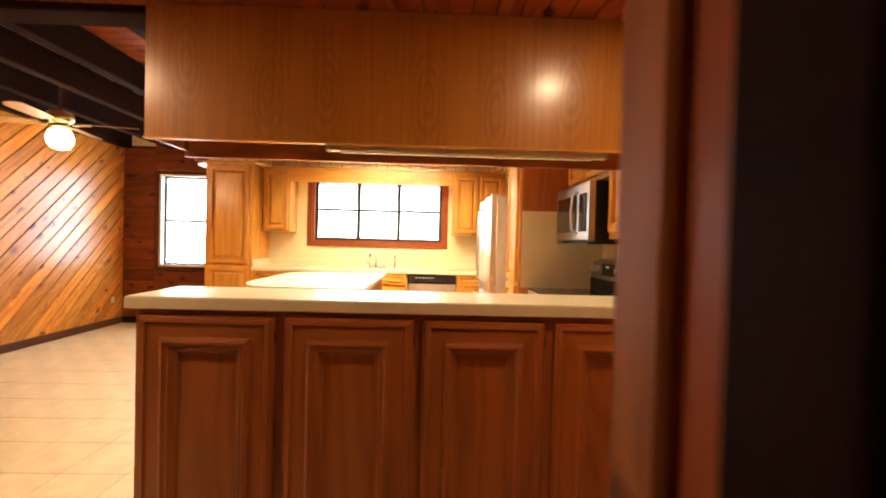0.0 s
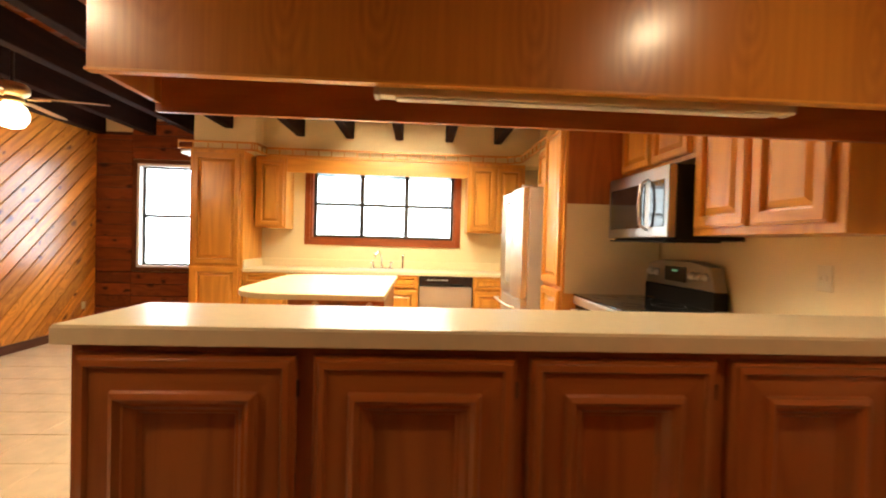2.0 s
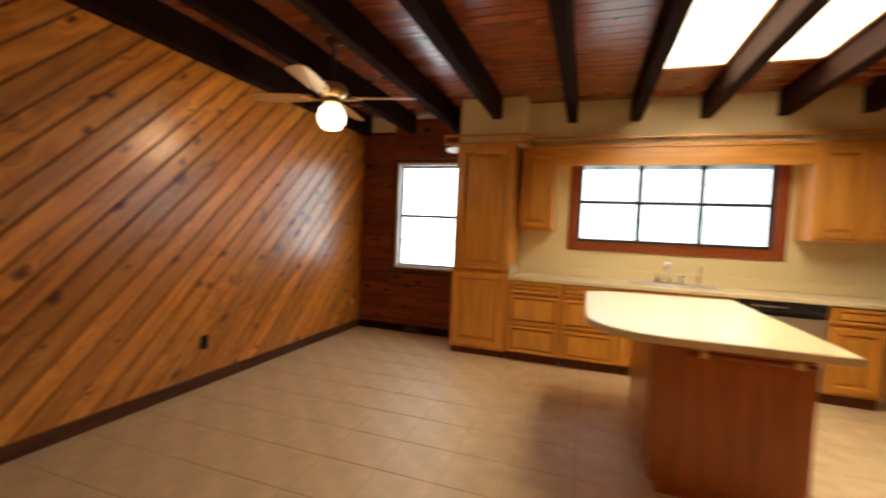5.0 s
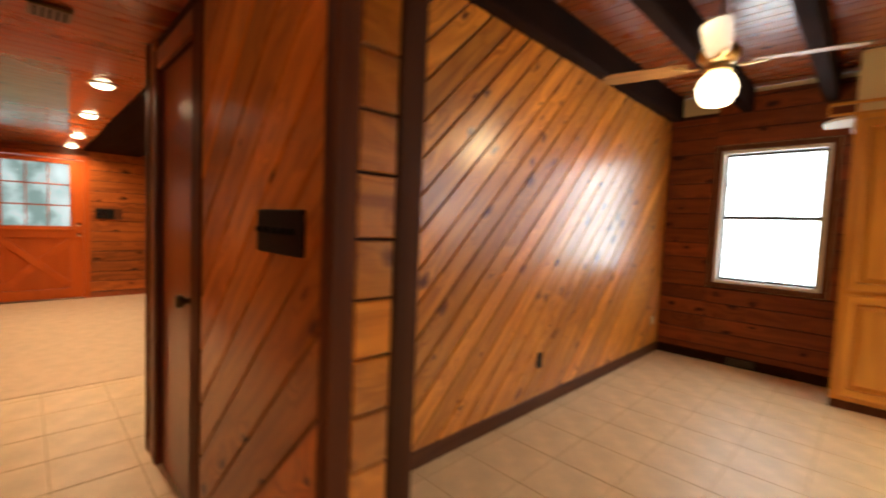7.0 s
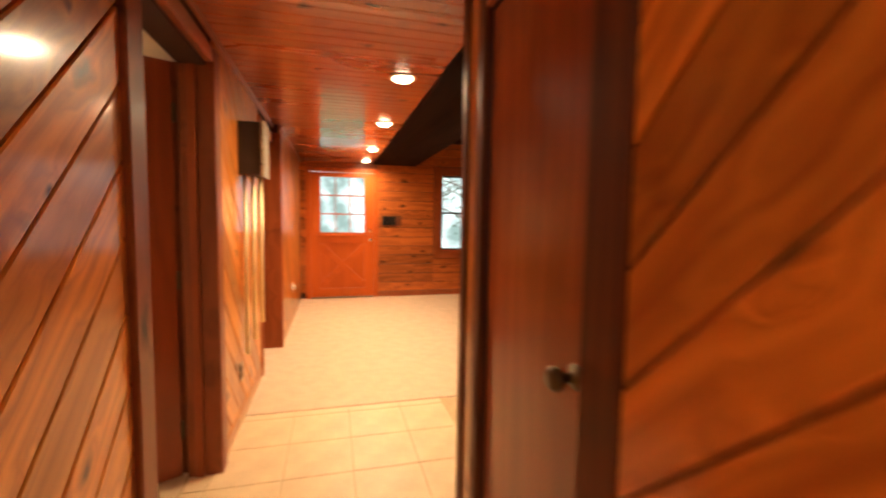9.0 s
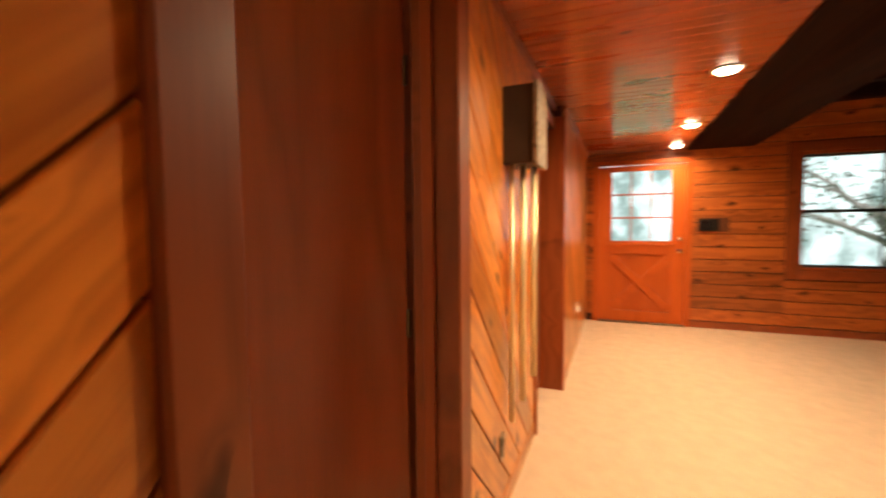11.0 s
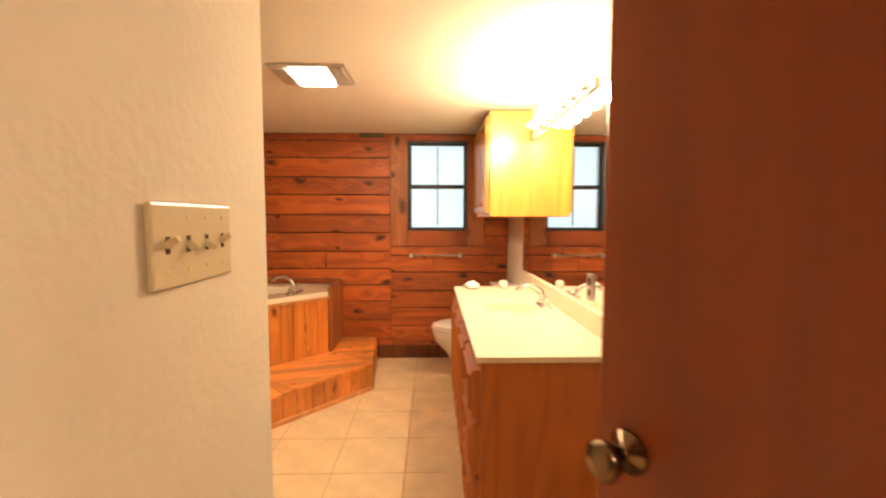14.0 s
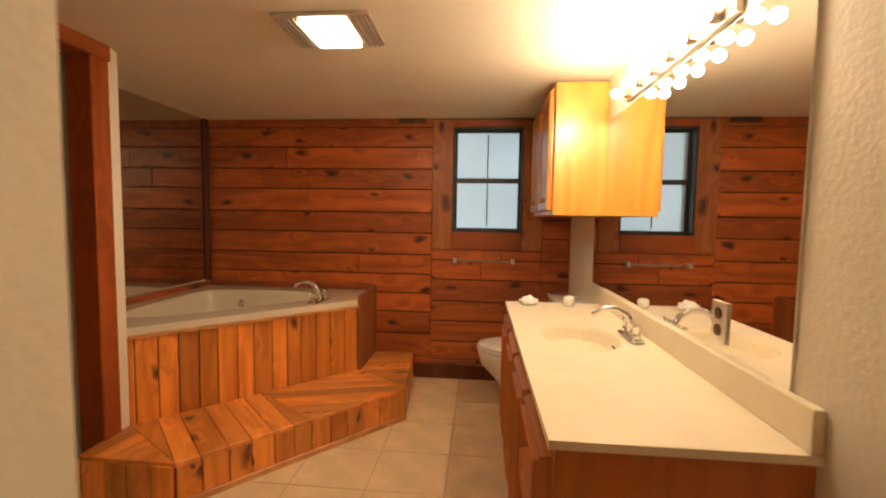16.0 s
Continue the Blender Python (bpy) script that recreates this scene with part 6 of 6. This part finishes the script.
def flat_boards(parent, poly, way, pitch, z, material, over=0.0):
    """Boards laid flat across a convex shape, their grain along way."""
    way = Vector((*way, 0)).normalized()
    side = Vector((-way.y, way.x, 0))
    loc = [(p[0] * way.x + p[1] * way.y, p[0] * side.x + p[1] * side.y) for p in poly]
    lo, hi = min(q[1] for q in loc), max(q[1] for q in loc)
    area = sum(p[0] * q[1] - p[1] * q[0] for p, q in zip(loc, loc[1:] + loc[:1]))
    if area < 0:
        loc = loc[::-1]
    rng = random.Random(int(lo * 1000))
    m = Matrix((way.to_4d(), side.to_4d(), (0, 0, 1, 0), (0, 0, 0, 1))).transposed()
    m[3][0] = m[3][1] = m[3][2] = 0
    m.translation = (0, 0, z)
    k = lo
    while k < hi:
        s = pitch * (1 + rng.uniform(-0.12, 0.12))
        sh = [(-99, k + 0.0015), (99, k + 0.0015), (99, k + s - 0.0015), (-99, k + s - 0.0015)]
        for p, q in zip(loc, loc[1:] + loc[:1]):
            if len(sh) < 3:
                break
            ex, ey = q[0] - p[0], q[1] - p[1]
            sh = clip(sh, ey, -ex, ey * p[0] - ex * p[1])
        if len(sh) >= 3:
            ob = part("board", prism(sh, 0, 0.02, 0.003), material, parent)
            ob.matrix_basis = m
        k += s


e1 = S1 + sn * 0.022
e2 = S2 + sn * 0.022
mid = (S1 + S2) / 2 + sn * 0.022
am = (A + B) / 2
flat_boards(st, [(e1.x, e1.y), (mid.x, mid.y), (am.x, am.y), (A.x, A.y)], (1.0, 0.28), 0.105, 0.18, cedar_board)
flat_boards(st, [(mid.x, mid.y), (e2.x, e2.y), (B.x, B.y), (am.x, am.y)], (nb.x, nb.y), 0.105, 0.18, cedar_board)
flat_boards(st, [(e2.x, e2.y), (-4.205, e2.y), (B.x, B.y)], (0.15, 1.0), 0.105, 0.18, cedar_board)
flat_boards(st, [(e1.x, e1.y), (A.x - 0.016, A.y), (A.x - 0.016, BATHB + 0.031), (-5.45, BATHB + 0.031)], (1.0, 0.28), 0.105, 0.18, cedar_board)
# mirror tiles beside the tub
tm = thing("tub_mirror", "veined antique mirror panel beside the tub", "mirror", (0, 0, 0))
part("glass", box(-3.712, BATHB + 0.045, 0.75, -3.703, -1.845, BATHC - 0.004), tub_mirror, tm)
tagged(part("corner_trim", box(-3.735, BATHB + 0.001, 0.745, -3.703, BATHB + 0.043, BATHC - 0.002, 0.004), post_wood), "brown corner trim beside the mirror", "trim", kind="structure")
# closet opening in the bathroom
tagged(part("wall_closet_strip", box(-4.208, -1.842, 0.19, -4.201, -1.781, 2.05), white_wall), "narrow white wall strip beside the closet", "wall", kind="structure")
for y0, y1 in ((-1.78, -1.685), (-0.34, -0.22)):
    tagged(part("door_casing", box(-4.222, y0, -0.008, -4.09, y1, 1.984, 0.005), trim_z), "red-brown casing of the bathroom closet", "trim", kind="structure")
tagged(part("door_casing", box(-4.226, -1.79, 1.985, -4.09, -0.21, 2.057, 0.005), trim_y), "red-brown head of the bathroom closet opening", "trim", kind="structure")
# lining in the same dark brown, standing in for the closet's shade
tagged(part("closet_partition", box(-4.05, -1.70, 0, -3.52, -1.64, BATHC - 0.005), dark_post), "closet lining coloured dark for the closet's shade", "wall", kind="structure")

# ---- outside ----
ground = tagged(part("ground", box(-70, -70, -0.45, 70, 70, -0.40), grass), "green lawn round the house", "lawn", kind="structure")


# Self-lit backdrop: outdoor daylight and haze are painted in as emission.
def distance_mat(strength, lo, hi):
    m, nt, b = mat_base("glowing_distance")
    tc = nt.nodes.new("ShaderNodeTexCoord")
    mp = nt.nodes.new("ShaderNodeMapping")
    mp.inputs["Scale"].default_value = (0.9, 0.9, 0.8)
    n = nt.nodes.new("ShaderNodeTexNoise")
    n.inputs["Scale"].default_value = 1.1
    n.inputs["Detail"].default_value = 7
    link(nt, tc.outputs["Object"], mp.inputs["Vector"])
    link(nt, mp.outputs[0], n.inputs["Vector"])
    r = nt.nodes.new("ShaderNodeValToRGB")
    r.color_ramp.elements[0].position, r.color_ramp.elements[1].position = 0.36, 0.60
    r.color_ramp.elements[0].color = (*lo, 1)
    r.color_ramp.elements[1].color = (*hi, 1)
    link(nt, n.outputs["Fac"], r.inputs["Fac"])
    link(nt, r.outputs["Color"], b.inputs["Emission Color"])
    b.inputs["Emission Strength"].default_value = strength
    b.inputs["Base Color"].default_value = (0, 0, 0, 1)
    return m


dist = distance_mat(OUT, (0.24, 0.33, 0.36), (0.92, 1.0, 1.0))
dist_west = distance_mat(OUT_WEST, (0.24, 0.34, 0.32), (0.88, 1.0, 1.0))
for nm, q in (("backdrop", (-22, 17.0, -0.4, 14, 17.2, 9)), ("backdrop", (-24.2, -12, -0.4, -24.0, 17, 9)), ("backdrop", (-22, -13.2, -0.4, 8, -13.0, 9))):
    tagged(part(nm, box(*q), dist_west if q[0] < -24 else dist), "glowing backdrop painted as pale overcast distance with hazy trees", "backdrop", kind="structure")


def tree(at, height, seed):
    """A broad old tree: forked, twisting limbs and a loose crown of small leaves."""
    rng = random.Random(seed)
    tr = thing("tree", "old spreading tree with grey twisting limbs on the lawn", "tree", at, "trees on the lawn")
    wood_bm, tips = bmesh.new(), []

    def limb(start, way, length, radius, depth):
        pts, rad, p, d = [start], [radius], Vector(start), Vector(way).normalized()
        for k in range(5):
            d = (d + Vector((rng.uniform(-0.4, 0.4), rng.uniform(-0.4, 0.4), rng.uniform(-0.16, 0.22)))).normalized()
            p = p + d * length / 5
            pts.append(tuple(p))
            rad.append(radius * (1 - 0.11 * (k + 1)))
        tube(pts, rad, 7 if depth < 2 else 5, wood_bm)
        if depth == 2:
            tips.extend(pts[1:])
            return
        for _ in range((5, 4, 3)[depth]):
            a = rng.uniform(0, 2 * math.pi)
            limb(pts[-1] if rng.random() < 0.5 else pts[3], d * 0.5 + Vector((math.cos(a), math.sin(a), rng.uniform(0.0, 0.6))), length * rng.uniform(0.6, 0.95), rad[-1] * 0.8, depth + 1)

    limb((0, 0, -0.05), (rng.uniform(-0.2, 0.2), rng.uniform(-0.2, 0.2), 1), height * 0.3, height * 0.042, 0)
    part("trunk", wood_bm, bark, tr, "grey bark", smooth=True)
    verts, faces = [], []
    for t in tips:
        for _ in range(4):
            c = Vector(t) + Vector((rng.gauss(0, 0.32), rng.gauss(0, 0.32), rng.gauss(0, 0.24)))
            e = Vector((rng.uniform(-1, 1), rng.uniform(-1, 1), rng.uniform(-1, 1))).normalized() * 0.075
            f = e.orthogonal().normalized() * 0.035
            n = len(verts)
            verts += [c - e, c + f, c + e, c - f]
            faces.append((n, n + 1, n + 2, n + 3))
    me = bpy.data.meshes.new("crown")
    me.from_pydata(verts, [], faces)
    me.materials.append(leaf)
    crown = new("crown", me)
    crown.parent = tr


for k, (tx, ty, th_) in enumerate(((-18.8, 7.4, 6.5), (-21.0, 5.2, 7.0))):
    tree((tx, ty, -0.40), th_, 11 + k)

sd_ = thing("side_door", "closed flat red-brown door in the hall wall", "door", (-7.95, 0.70, 0), kind="structure", rz=180)
part("leaf", box(0.0, 0.0, 0.01, 0.741, 0.035, 2.029, 0.003), door_red, sd_)
part("door_knob", lathe([(0.03, 0), (0.03, -0.006), (0.012, -0.012), (0.011, -0.035), (0.026, -0.045), (0.028, -0.06), (0.018, -0.07)], (0.06, 0, 0.965), axis="Y", seg=16), old_brass, sd_, smooth=True)
sm = thing("ceiling_grille", "small dark square ceiling grille in the hall", "vent", (-5.73, 1.49, LOW))
part("frame", box(-0.075, -0.075, -0.022, 0.075, 0.075, -0.001, 0.006, seg=2), bronze, sm)
for k in range(5):
    part("slat", box(-0.06, -0.055 + k * 0.025, -0.027, 0.06, -0.045 + k * 0.025, -0.0225, 0.001), black_matt, sm)

mo = thing("mirror_outlet", "chrome outlet plate with dark sockets on the mirror", "outlet", (BATHW + 0.0085, -1.145, 0.995), rz=90)
part("plate", box(-0.036, -0.007, -0.058, 0.036, 0, 0.058, 0.002), steel, mo)
for z in (-0.024, 0.024):
    part("socket", lathe([(0.017, -0.0065), (0.017, -0.0095), (0.010, -0.0105)], (0, 0, z), axis="Y", seg=16), bronze, mo)

# ---- floor tiles ----
def tile_mesh(w, h):
    bm = box(0, 0, -0.007, w, h, 0.0, 0.0015)
    me = bpy.data.meshes.new("tile")
    bm.to_mesh(me)
    bm.free()
    me.materials.append(tile_mat)
    return me


def lay(x0, y0, x1, y1, px, py, ox, oy, near):
    """Tiles on a grid with an origin; those in the near stretch are parts, the rest one joined piece."""
    full = tile_mesh(px - 0.006, py - 0.006)
    rest = bmesh.new()
    i = math.floor((x0 - ox) / px)
    while ox + i * px < x1:
        j = math.floor((y0 - oy) / py)
        while oy + j * py < y1:
            xa, ya = ox + i * px, oy + j * py
            cxa, cya, cxb, cyb = max(xa, x0), max(ya, y0), min(xa + px, x1), min(ya + py, y1)
            if cxb - cxa > 0.02 and cyb - cya > 0.02:
                whole = abs(cxb - cxa - px) < 1e-6 and abs(cyb - cya - py) < 1e-6
                if near[0] < cxa < near[2] and near[1] < cya < near[3]:
                    if whole:
                        t = new("tile", full)
                        t.location = (xa + 0.003, ya + 0.003, 0)
                    else:
                        t = part("tile", box(0, 0, -0.007, cxb - cxa - 0.006, cyb - cya - 0.006, 0, 0.0015), tile_mat)
                        t.location = (cxa + 0.003, cya + 0.003, 0)
                    t.parent = floor
                else:
                    box(cxa + 0.003, cya + 0.003, -0.007, cxb - 0.003, cyb - 0.003, 0.0, bm=rest)
            j += 1
        i += 1
    return rest


for q in ((-7.2, 0.664, EAST, HALLN + 0.24, 0.35, 0.35, -6.07, 1.47, (-7.3, 0.5, -2.6, 9)),
          (DIAG, HALLN + 0.24, EAST, FAR, 0.35, 0.35, -6.07, 1.47, (-5.0, 1.5, -2.6, 9)),
          (-0.95, -1.2, EAST, 0.664, 0.35, 0.35, -6.07, 1.47, (9, 9, 9, 9)),
          (BATHW, BATHB, -3.7, 0.664, 0.375, 0.345, -5.83, -1.76, (-6.2, -2.6, -4.6, 0.7))):
    rest = lay(*q)
    if len(rest.faces):
        tagged(part("floor_tiles", rest, tile_mat, floor), "beige floor tiles farther off", kind="stuff")
